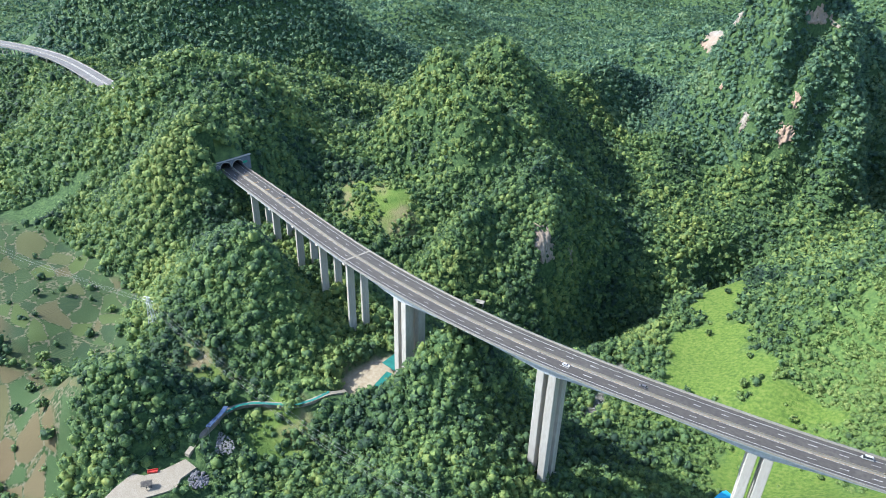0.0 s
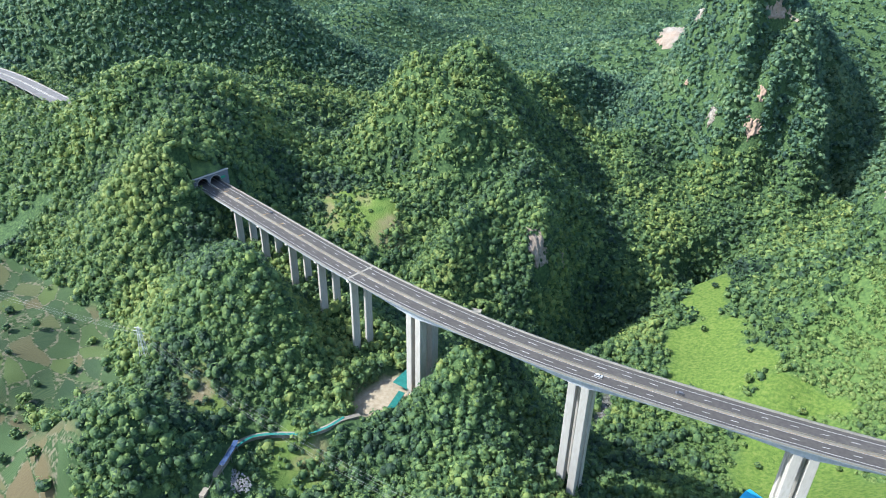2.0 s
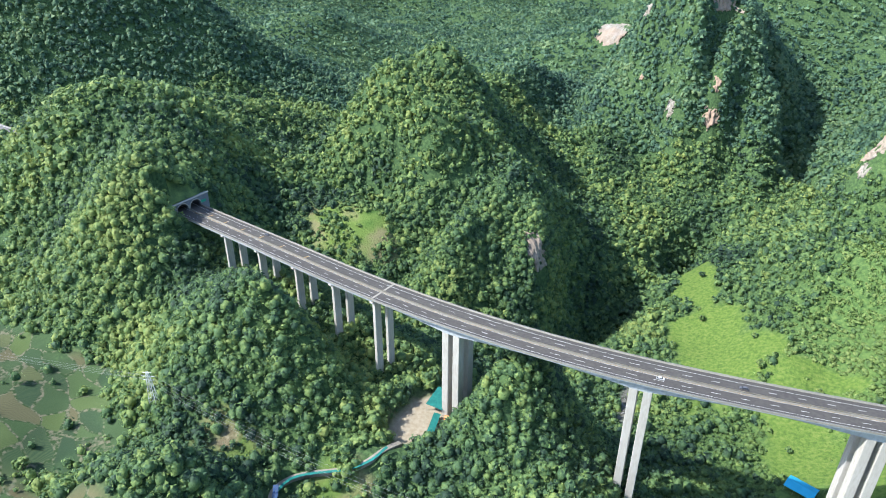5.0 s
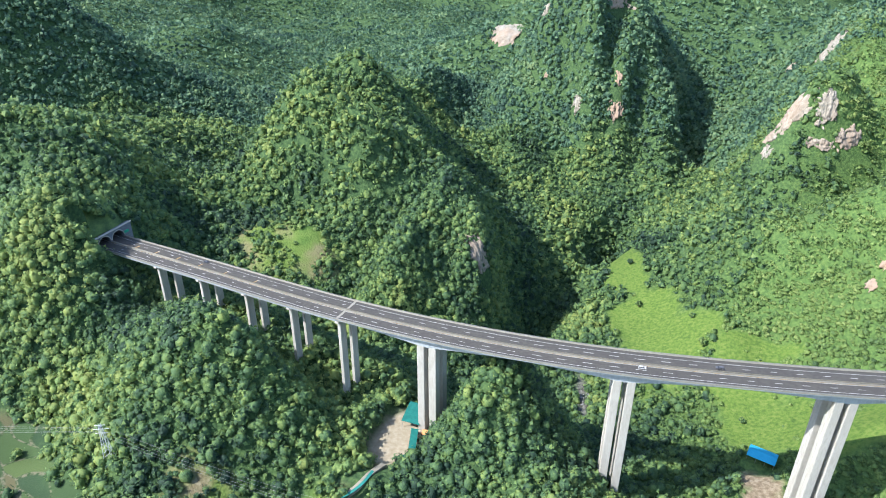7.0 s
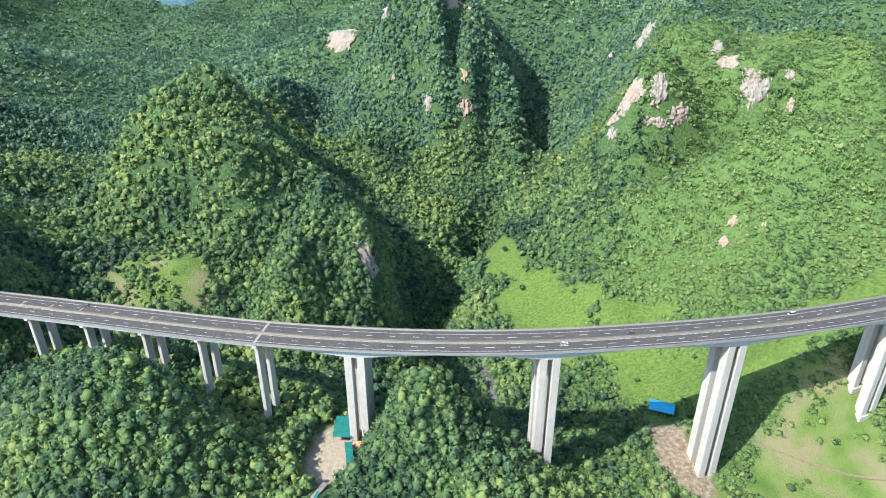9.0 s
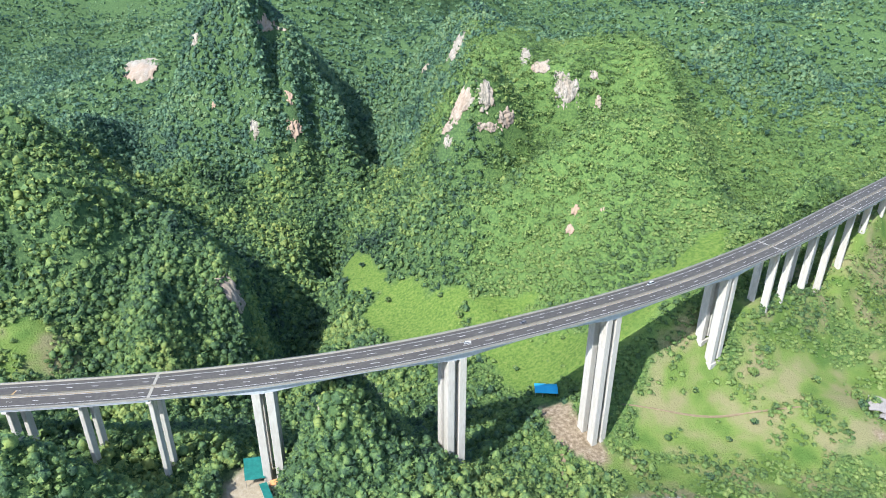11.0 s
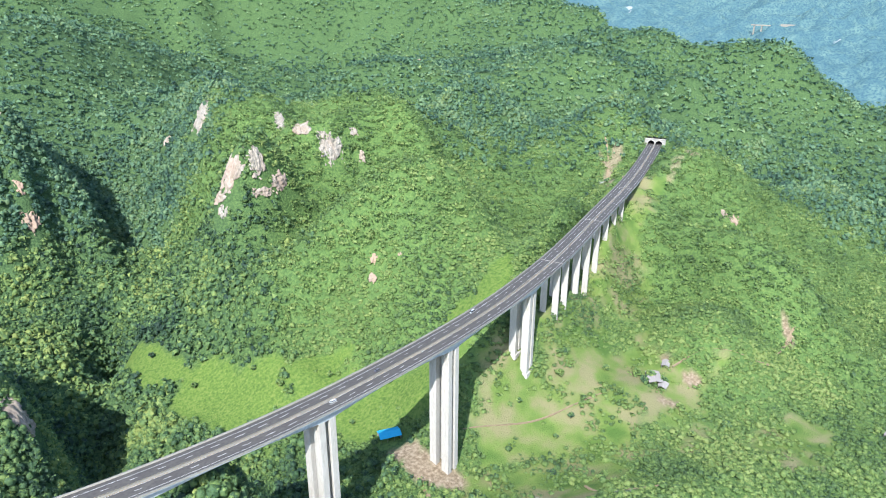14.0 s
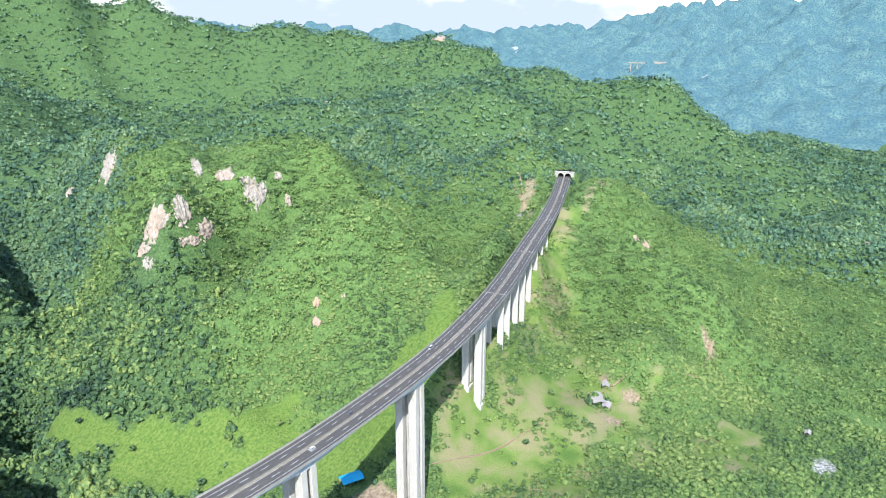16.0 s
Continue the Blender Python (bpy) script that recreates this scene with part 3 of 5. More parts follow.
# ---- distance: hazy ranges and a cloud bank, far behind all else ----
def hazy_land():
    """Hills and mountains from 2 to 4.6 km away, rising outwards to the skyline."""
    az = np.radians(np.linspace(-80, 118, 520))
    ring = np.linspace(0, 1, 130)
    A, Rw = np.meshgrid(az, ring)
    R0 = 2450
    R = R0 + (4600 - R0) * Rw
    X, Y = R * np.sin(A), R * np.cos(A) - 300
    knob = np.abs(vnoise(X, Y, 260)) * 0.6 + 0.3 * np.abs(vnoise(X + 400, Y, 120)) + 0.2 * vnoise(X, Y, 55) + 0.1 * vnoise(X, Y, 24)
    east = smooth(0.95, 1.1, A)
    gap = smooth(0.3, 0.5, A) * (1 - east)
    base = -85 + 245 * Rw + (95 + 70 * east - 70 * gap) * Rw ** 2
    Z = base + (70 + 70 * Rw + 70 * east * Rw) * knob * smooth(0, 0.12, Rw)
    n, m = A.shape
    ii = np.arange(n * m).reshape(n, m)
    q = np.stack([ii[:-1, :-1], ii[:-1, 1:], ii[1:, 1:], ii[1:, :-1]], -1).reshape(-1, 4)
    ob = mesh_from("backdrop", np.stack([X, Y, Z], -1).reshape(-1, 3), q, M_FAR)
    return tagged(ob, "hazy blue-green wooded mountains in the distance", "mountains", kind="structure")


# distance haze is painted into these blue-greens; the surface also emits them
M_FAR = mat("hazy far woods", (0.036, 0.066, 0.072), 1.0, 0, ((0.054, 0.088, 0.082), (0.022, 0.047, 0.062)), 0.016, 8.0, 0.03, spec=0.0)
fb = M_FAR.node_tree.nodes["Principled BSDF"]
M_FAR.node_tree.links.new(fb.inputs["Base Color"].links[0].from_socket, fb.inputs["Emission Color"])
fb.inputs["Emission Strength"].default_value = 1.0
fn = M_FAR.node_tree
fsock = fb.inputs["Base Color"].links[0].from_socket
cl = fn.nodes.new("ShaderNodeTexNoise")
cl.inputs["Scale"].default_value, cl.inputs["Detail"].default_value = 0.011, 4
fgeo = fn.nodes.new("ShaderNodeNewGeometry")
fn.links.new(fgeo.outputs["Position"], cl.inputs["Vector"])
crng = fn.nodes.new("ShaderNodeMapRange")
crng.inputs["From Min"].default_value, crng.inputs["From Max"].default_value = 0.71, 0.76
fn.links.new(cl.outputs["Fac"], crng.inputs["Value"])
cmix = fn.nodes.new("ShaderNodeMix")
cmix.data_type = "RGBA"
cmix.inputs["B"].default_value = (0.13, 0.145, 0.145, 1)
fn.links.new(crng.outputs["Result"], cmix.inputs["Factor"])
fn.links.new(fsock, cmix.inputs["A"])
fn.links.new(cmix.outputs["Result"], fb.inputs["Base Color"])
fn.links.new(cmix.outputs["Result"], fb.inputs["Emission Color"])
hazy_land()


def cloud_material():
    """Soft white vapour: thick low down, torn into wisps at its upper rim."""
    m = bpy.data.materials.new("white cloud")
    m.use_nodes = True
    nt = m.node_tree
    nt.nodes.remove(nt.nodes["Principled BSDF"])
    geo = nt.nodes.new("ShaderNodeNewGeometry")
    flat = nt.nodes.new("ShaderNodeMapping")
    flat.inputs["Scale"].default_value = (1, 1, 2.2)
    nt.links.new(geo.outputs["Position"], flat.inputs["Vector"])
    n = nt.nodes.new("ShaderNodeTexNoise")
    n.inputs["Scale"].default_value, n.inputs["Detail"].default_value, n.inputs["Roughness"].default_value = 0.0042, 6, 0.6
    nt.links.new(flat.outputs[0], n.inputs["Vector"])
    body = nt.nodes.new("ShaderNodeAttribute")
    body.attribute_name = "thickness"
    add = nt.nodes.new("ShaderNodeMath")
    nt.links.new(n.outputs["Fac"], add.inputs[0])
    nt.links.new(body.outputs["Fac"], add.inputs[1])
    rng = nt.nodes.new("ShaderNodeMapRange")
    rng.interpolation_type = "SMOOTHSTEP"
    rng.inputs["From Min"].default_value, rng.inputs["From Max"].default_value = 0.92, 1.3
    nt.links.new(add.outputs[0], rng.inputs["Value"])
    # the cloud's sunlit white is emitted, since this shader takes no sun
    glow = nt.nodes.new("ShaderNodeEmission")
    glow.inputs["Color"].default_value, glow.inputs["Strength"].default_value = (0.86, 0.93, 1, 1), CLOUD_GLOW
    clear = nt.nodes.new("ShaderNodeBsdfTransparent")
    mix = nt.nodes.new("ShaderNodeMixShader")
    nt.links.new(rng.outputs["Result"], mix.inputs[0])
    nt.links.new(clear.outputs[0], mix.inputs[1])
    nt.links.new(glow.outputs[0], mix.inputs[2])
    nt.links.new(mix.outputs[0], nt.nodes["Material Output"].inputs["Surface"])
    return m


CLOUD_GLOW = 0.34


def cloud_bank():
    """A curved bank of cloud behind the far mountains."""
    az = np.radians(np.linspace(14, 68, 110))
    up = np.linspace(120, 640, 30)
    A, Z = np.meshgrid(az, up)
    R = 4750 + 40 * vnoise(900 * A, Z, 90)
    n, m = A.shape
    ii = np.arange(n * m).reshape(n, m)
    q = np.stack([ii[:-1, :-1], ii[:-1, 1:], ii[1:, 1:], ii[1:, :-1]], -1).reshape(-1, 4)
    ob = mesh_from("backdrop", np.stack([R * np.sin(A), R * np.cos(A) - 300, Z], -1).reshape(-1, 3), q, cloud_material())
    ob.data.polygons.foreach_set("use_smooth", np.ones(len(ob.data.polygons), bool))
    ends = smooth(radians(15), radians(26), A) * (1 - smooth(radians(54), radians(67), A))
    at = ob.data.attributes.new("thickness", "FLOAT", "POINT")
    at.data.foreach_set("value", (ends * 0.85 * (1 - smooth(380, 560, Z + 45 * vnoise(2600 * A, Z, 200)))).astype(np.float32).ravel())
    return tagged(ob, "white cloud bank over the far mountains", "clouds", kind="structure")


cloud_bank()

# ---- viaduct ----
viaduct = new("viaduct")
tagged(viaduct, "long curved concrete highway viaduct on tall twin-limbed piers", "bridge")


def sweep(section, s0, s1, step=5.0, offset=0.0, way=axis):
    """Verts and quads of a closed section (offset to the left, height over the deck) drawn along the road from s0 to s1.
    section may be a function of s."""
    ss = np.linspace(s0, s1, max(2, int(abs(s1 - s0) / step) + 1))
    vs = []
    for s in ss:
        x, y, z, dx, dy = (float(q) for q in way(s))
        sec = section(s) if callable(section) else section
        for n, hgt in sec:
            n = n + offset
            vs.append((x - dy * n, y + dx * n, z + hgt))
    k = len(section(s0) if callable(section) else section)
    fs = [(i * k + j, i * k + (j + 1) % k, (i + 1) * k + (j + 1) % k, (i + 1) * k + j) for i in range(len(ss) - 1) for j in range(k)]
    return vs, fs, k, len(ss)


def swept(name, section, s0, s1, material, parent, step=5.0, offset=0.0, label="", way=axis):
    vs, fs, k, m = sweep(section, s0, s1, step, offset, way)
    me = bpy.data.meshes.new(name)
    me.from_pydata(vs, [], fs + [tuple(range(k))[::-1], tuple(range((m - 1) * k, m * k))])
    me.materials.append(material)
    bm = bmesh.new()
    bm.from_mesh(me)
    bmesh.ops.recalc_face_normals(bm, faces=bm.faces)
    bm.to_mesh(me)
    bm.free()
    ob = new(name, me)
    ob.parent = parent
    if label:
        tagged(ob, label)
    return ob


def s_at(x):
    return float(np.interp(x, RX, ROAD_S))


S_PIER = [s_at(-120), s_at(-1), s_at(118), s_at(236)]
S_JL, S_JR = s_at(-183), s_at(296)


def depth(s):
    """Depth of the main box girder: deep over the piers, shallow between."""
    best = 2.9
    for p in S_PIER:
        r = min(1.0, abs(s - p) / 58.0)
        best = max(best, 2.9 + 4.3 * (1 - r) ** 1.8 if r < 1 else 2.9)
    return best


def box(s):
    d = depth(s)
    return [(-6.05, -0.12), (6.05, -0.12), (6.05, -0.45), (3.55, -0.95), (3.3, -d), (-3.3, -d), (-3.55, -0.95), (-6.05, -0.45)]


TEE = [(-6.05, -0.12), (6.05, -0.12), (6.05, -0.4), (5.2, -0.5), (5.2, -2.2), (4.5, -2.2), (4.4, -0.6), (1.7, -0.6), (1.6, -2.2), (0.9, -2.2), (0.9, -0.6),
       (-0.9, -0.6), (-0.9, -2.2), (-1.6, -2.2), (-1.7, -0.6), (-4.4, -0.6), (-4.5, -2.2), (-5.2, -2.2), (-5.2, -0.5), (-6.05, -0.4)]
S0, S1 = S_WEST, S_END
LEFT_SPANS = [8.0] + [S_JL - k for k in (171.0, 126.0, 81.0, 40.0, 0.0)]
RIGHT_SPANS = [S_JR] + [S_JR + 40.0 * k - 14 for k in range(1, 9)]
for side in (-6.25, 6.25):
    swept("box_girder", box, S_JL + 0.1, S_JR - 0.1, M_GIRD, viaduct, 5, side, "grey haunched concrete box girder")
    for a, c in list(zip(LEFT_SPANS, LEFT_SPANS[1:])) + list(zip(RIGHT_SPANS, RIGHT_SPANS[1:])):
        swept("span_girder", TEE, a + 0.05, c - 0.05, M_GIRD, viaduct, 10, side)
    swept("roadbed", [(-6.05, -0.12), (6.05, -0.12), (6.05, -1.2), (-6.05, -1.2)], S0 - 30, LEFT_SPANS[0] - 0.05, M_CONC, viaduct, 8, side)
    swept("roadbed", [(-6.05, -0.12), (6.05, -0.12), (6.05, -1.2), (-6.05, -1.2)], RIGHT_SPANS[-1] + 0.05, S1 + 30, M_CONC, viaduct, 8, side)
    swept("asphalt", [(-5.55, -0.118), (5.55, -0.118), (5.55, 0.0), (-5.55, 0.0)], S0 - 30, S1 + 30, M_ASPH, viaduct, 6, side, "dark grey asphalt carriageway")
    out = math.copysign(1, side)
    wall = [(5.6 * out, -0.115), (6.1 * out, -0.115), (6.1 * out, 1.0), (5.85 * out, 1.0), (5.75 * out, 0.45)]
    swept("parapet", wall, S0, S1, M_PARA, viaduct, 6, side, "cream concrete parapet")
    for n0, m_ in ((2.5 * out, M_WHITE), (-4.85 * out, M_WHITE)):
        swept("edge_line", [(n0 - 0.09, 0.004), (n0 + 0.09, 0.004), (n0 + 0.09, 0.012), (n0 - 0.09, 0.012)], S0 - 20, S1 + 20, m_, viaduct, 6, side)
    n0 = -5.75 * out
    swept("median_barrier", [(n0 - 0.2, -0.115), (n0 + 0.2, -0.115), (n0 + 0.12, 0.8), (n0 - 0.12, 0.8)], S0, S1, M_PARA, viaduct, 6, side)
    swept("kerb_line", [(-5.3 * out - 0.1, 0.004), (-5.3 * out + 0.1, 0.004), (-5.3 * out + 0.1, 0.012), (-5.3 * out - 0.1, 0.012)], S0 - 20, S1 + 20, M_YELL, viaduct, 6, side)


def box_mesh(name, sx, sy, sz, bevel=0.0):
    bm = bmesh.new()
    bmesh.ops.create_cube(bm, size=1)
    bmesh.ops.scale(bm, vec=(sx, sy, sz), verts=bm.verts)
    if bevel:
        bmesh.ops.bevel(bm, geom=list(bm.edges), offset=bevel, segments=1, affect="EDGES")
    me = bpy.data.meshes.new(name)
    bm.to_mesh(me)
    bm.free()
    return me


def on_road(s, n, hgt, way=axis):
    x, y, z, dx, dy = (float(q) for q in way(s))
    return pose(x - dy * n, y + dx * n, z + hgt, 0, 0, math.degrees(math.atan2(dy, dx)))


# lane dashes, 6 m long every 15 m
dash_me = box_mesh("lane_dash", 6, 0.22, 0.02)
dash_me.materials.append(M_WHITE)
for side in (-1, 1):
    s = 6.0
    while s < S_END:
        ob = new("lane_dash", dash_me)
        ob.parent = viaduct
        ob.matrix_local = on_road(s, side * 5.1, 0.014)
        s += 15
# expansion joints
for s in (S_JL, S_JR, RIGHT_SPANS[-1], RIGHT_SPANS[4]):
    for side in (-6.25, 6.25):
        swept("expansion_joint", [(-5.5, 0.013), (5.5, 0.013), (5.5, 0.022), (-5.5, 0.022)], s - 0.9, s + 0.9, M_PARA, viaduct, 1, side)


def column(name, s, n, w_along, w_across, top, base, parent, material=M_CONC, flare=0.0, way=axis):
    """Upright with chamfered corners and a shallow groove on its broad faces; base is a world height."""
    x, y, z, dx, dy = (float(q) for q in way(s))
    hgt = z + top - base
    a, b, c, g = w_along / 2, w_across / 2, 0.25, w_across * 0.08
    ring = [(-a, -b + c), (-a + c, -b), (a - c, -b), (a, -b + c), (a, -g), (a - 0.2, -g * 0.6), (a - 0.2, g * 0.6), (a, g), (a, b - c), (a - c, b), (-a + c, b),
            (-a, b - c), (-a, g), (-a + 0.2, g * 0.6), (-a + 0.2, -g * 0.6), (-a, -g)]
    vs, k = [], len(ring)
    for f in (0.0, 1.0):
        grow = 1 + flare * (1 - f)
        vs += [(u * grow, v * grow, f * hgt) for u, v in ring]
    fs = [(j, (j + 1) % k, k + (j + 1) % k, k + j) for j in range(k)] + [tuple(range(k))[::-1], tuple(range(k, 2 * k))]
    me = bpy.data.meshes.new(name)
    me.from_pydata(vs, [], fs)
    me.materials.append(material)
    ob = new(name, me)
    ob.parent = parent
    m = pose(x - dy * n, y + dx * n, base, 0, 0, math.degrees(math.atan2(dy, dx)))
    ob.matrix_local = m
    return ob


def ground_at(x, y):
    return float(height(np.array([x]), np.array([y]))[0])


def limb_at(s, n, base):
    x, y, z, dx, dy = (float(q) for q in axis(s))
    return pose(x - dy * n, y + dx * n, base, 0, 0, math.degrees(math.atan2(dy, dx)))


for s in S_PIER:
    for side in (-6.25, 6.25):
        x, y, z, dx, dy = (float(q) for q in axis(s))
        g = ground_at(x - dy * side, y + dx * side)
        ob = new("pile_cap", box_mesh("pile_cap", 15, 9, 5, 0.2))
        ob.data.materials.append(M_CONC)
        ob.parent = viaduct
        foot = limb_at(s, side, g - 5.2)
        ob.matrix_local = foot
        for along in (-4.0, 4.0):
            x, y, z, dx, dy = (float(q) for q in axis(s + along))
            g = ground_at(x - dy * side, y + dx * side)
            limb = column("pier_limb", s + along, side, 4.9, 6.9, -depth(s + along) + 0.1, g - 3, ob)
            limb.matrix_local = foot.inverted() @ limb_at(s + along, side, g - 3)
for s in LEFT_SPANS[1:] + RIGHT_SPANS[:-1]:
    for side in (-6.25, 6.25):
        x, y, z, dx, dy = (float(q) for q in axis(s))
        g = ground_at(x - dy * side, y + dx * side)
        if z - g < 5:
            continue
        post = column("pier_column", s, side, 2.6, 6.2, -3.4, g - 3, viaduct)
        cap = new("pier_cap", box_mesh("pier_cap", 3.0, 11.4, 1.4, 0.25))
        cap.data.materials.append(M_CONC)
        cap.parent = post
        cap.matrix_local = limb_at(s, side, g - 3).inverted() @ on_road(s, side, -2.95)


def crown_template(sub, cut):
    bm = bmesh.new()
    bmesh.ops.create_icosphere(bm, subdivisions=sub, radius=1)
    v = np.array([p.co[:] for p in bm.verts])
    f = np.array([[q.index for q in p.verts] for p in bm.faces])
    bm.free()
    f = f[(v[f][:, :, 2].max(1) > cut)]
    used = np.unique(f)
    remap = np.zeros(len(v), int)
    remap[used] = np.arange(len(used))
    return v[used], remap[f]


# median screen: small cream boards, too many to count
M_BOARD = mat("weathered cream boards", (0.17, 0.15, 0.105), 0.8, 0, ((0.2, 0.18, 0.13), (0.12, 0.1, 0.07)), 0.5)
brd = np.arange(60, S_END - 60, 2.0)
bx, by, bz, bdx, bdy = axis(brd)
cube = np.array([(u, v, w) for u in (-0.55, 0.55) for v in (-0.06, 0.06) for w in (0.75, 1.5)])
cf = np.array([(0, 1, 3, 2), (4, 6, 7, 5), (0, 4, 5, 1), (2, 3, 7, 6), (0, 2, 6, 4), (1, 5, 7, 3)])
bv = np.stack([bx[:, None] + bdx[:, None] * cube[:, 0] - bdy[:, None] * cube[:, 1], by[:, None] + bdy[:, None] * cube[:, 0] + bdx[:, None] * cube[:, 1], bz[:, None] + cube[:, 2]], -1)
ob = mesh_from("median_screen", bv.reshape(-1, 3), (cf[None] + np.arange(len(brd))[:, None, None] * 8).reshape(-1, 4), M_BOARD, viaduct)
ob["kind"] = "stuff"
# outer rail on its posts
for side in (-6.25, 6.25):
    out = math.copysign(1, side)
    swept("rail", [(5.88 * out, 1.22), (6.02 * out, 1.22), (6.02 * out, 1.34), (5.88 * out, 1.34)], 0, S_END, M_STEEL, viaduct, 6, side)
    ps = np.arange(2, S_END, 4.0)
    px, py, pz, pdx, pdy = axis(ps)
    n0 = side + 5.95 * out
    cube2 = cube * (0.11, 0.8, 0.36) + (0, 0, 0.725)
    pv = np.stack([px[:, None] + pdx[:, None] * cube2[:, 0] - pdy[:, None] * (cube2[:, 1] + n0), py[:, None] + pdy[:, None] * cube2[:, 0] + pdx[:, None] * (cube2[:, 1] + n0), pz[:, None] + cube2[:, 2]], -1)
    ob = mesh_from("rail_posts", pv.reshape(-1, 3), (cf[None] + np.arange(len(ps))[:, None, None] * 8).reshape(-1, 4), M_STEEL, viaduct)
    ob["kind"] = "stuff"
# yellow bars on the carriageway before the western tunnel
bar_me = box_mesh("yellow_bar", 0.9, 4.6, 0.02)
bar_me.materials.append(M_YELL)
for xq in (-388, -366, -343, -319, -293, -264):
    ob = new("yellow_bar", bar_me)
    ob.parent = viaduct
    ob.matrix_local = on_road(s_at(xq), 3.4, 0.02) @ pose(0, 0, 0, 0, 0, -12)


def part(name, bm, material, parent, label=""):
    me = bpy.data.meshes.new(name)
    bm.to_mesh(me)
    bm.free()
    me.materials.append(material)
    ob = new(name, me)
    ob.parent = parent
    if label:
        tagged(ob, label)
    return ob


def block(name, material, parent, size, at, turn=0.0, tilt=(0, 0), bevel=0.05, label=""):
    """A bevelled block: size, centre, turn about z and tilt about x and y, in degrees."""
    bm = bmesh.new()
    bmesh.ops.create_cube(bm, size=1)
    bmesh.ops.scale(bm, vec=size, verts=bm.verts)
    if bevel:
        bmesh.ops.bevel(bm, geom=list(bm.edges), offset=min(bevel, min(size) * 0.3), segments=1, affect="EDGES")
    ob = part(name, bm, material, parent, label)
    ob.matrix_local = pose(*at, tilt[0], tilt[1], turn)
    return ob


def rod(name, material, parent, a, b, r, sides=6):
    a, b = Vector(a), Vector(b)
    bm = bmesh.new()
    bmesh.ops.create_cone(bm, cap_ends=True, segments=sides, radius1=r, radius2=r, depth=(b - a).length)
    ob = part(name, bm, material, parent)
    ob.matrix_local = Matrix.Translation((a + b) / 2) @ (b - a).to_track_quat("Z", "Y").to_matrix().to_4x4()
    return ob


# ---- tunnel portals ----
def arch_height(n, r, spring):
    """Height of the tunnel mouths over the road at offset n; 0 outside them."""
    best = 0.0
    for c in (-6.4, 6.4):
        d = abs(n - c)
        if d < r:
            best = max(best, spring + math.sqrt(max(r * r - d * d, 0)))
    return best


def portal(name, label, s, face, lo, hi, top_lo, top_hi, foot, thick, material, coping, r=5.5, spring=1.6):
    """Tunnel front across the road at s; face: -1 looks to lower s, +1 to higher s."""
    root = new(name)
    tagged(root, label, "tunnel portal")
    ns = sorted(set([lo, hi] + [c + r * math.cos(math.pi * k / 18) for c in (-6.4, 6.4) for k in range(19)] + list(np.arange(lo, hi, 4.0))))
    vs, fs = [], []
    def place(n, hgt, back):
        m = on_road(s, n, 0)
        v = m @ Vector((-face * thick * back, 0, hgt))
        return tuple(v)
    for n in ns:
        f = (n - lo) / (hi - lo)
        top = top_lo + (top_hi - top_lo) * f
        a = arch_height(n, r, spring)
        bot = a if a > 0 else foot
        vs += [place(n, bot, 0), place(n, top, 0), place(n, top, 1), place(n, bot, 1)]
    for i in range(len(ns) - 1):
        a, b = 4 * i, 4 * i + 4
        mid = arch_height((ns[i] + ns[i + 1]) / 2, r, spring)
        for j in range(4):
            k = (j + 1) % 4
            fs.append((a + j, b + j, b + k, a + k))
    fs += [(0, 1, 2, 3), tuple(range(len(vs) - 4, len(vs)))[::-1]]
    me = bpy.data.meshes.new("front_wall")
    me.from_pydata(vs, [], fs)
    me.materials.append(material)
    bm = bmesh.new()
    bm.from_mesh(me)
    bmesh.ops.recalc_face_normals(bm, faces=bm.faces)
    bm.to_mesh(me)
    bm.free()
    ob = new("front_wall", me)
    ob.parent = root
    # coping along the top edge
    a, b = Vector(place(lo - 0.4, top_lo + 0.35, -0.15)), Vector(place(hi + 0.4, top_hi + 0.35, -0.15))
    c = rod("coping", coping, root, a, b, 0.75, 4)
    for cn in (-6.4, 6.4):
        # lining of the bore, open to the road
        sec = [(cn + rr * math.cos(t), spring + rr * math.sin(t)) for rr, order in ((r, 1), (r + 0.6, -1)) for t in [math.pi * (k if order > 0 else 14 - k) / 14 for k in range(15)]]
        sec = [(cn + r, -0.1)] + sec[:15] + [(cn - r, -0.1), (cn - r - 0.6, -0.1)] + sec[15:] + [(cn + r + 0.6, -0.1)]
        swept("bore_lining", sec, s - face * 0.2, s - face * 55, M_BORE, root, 10)
        endm = on_road(s - face * 54, cn, 4)
        block("bore_end", M_BORE, root, (1, 13, 12), endm.translation, math.degrees(endm.to_euler().z))
        # arch ring proud of the wall
        ring = []
        for t in [math.pi * k / 16 for k in range(17)]:
            ring.append((cn + (r + 0.02) * math.cos(t), spring + (r + 0.02) * math.sin(t)))
        vs, fs = [], []
        for k, (n, hgt) in enumerate(ring):
            t = math.pi * k / 16
            n2, h2 = cn + (r + 0.7) * math.cos(t), spring + (r + 0.7) * math.sin(t)
            vs += [place(n, hgt, -0.12), place(n2, h2, -0.12), place(n2, h2, 0.02), place(n, hgt, 0.02)]
        for k in range(16):
            a = 4 * k
            fs += [(a + j, a + 4 + j, a + 4 + (j + 1) % 4, a + (j + 1) % 4) for j in range(4)]
        me = bpy.data.meshes.new("arch_ring")
        me.from_pydata(vs, [], fs)
        me.materials.append(coping)
        o2 = new("arch_ring", me)
        o2.parent = root
    return root


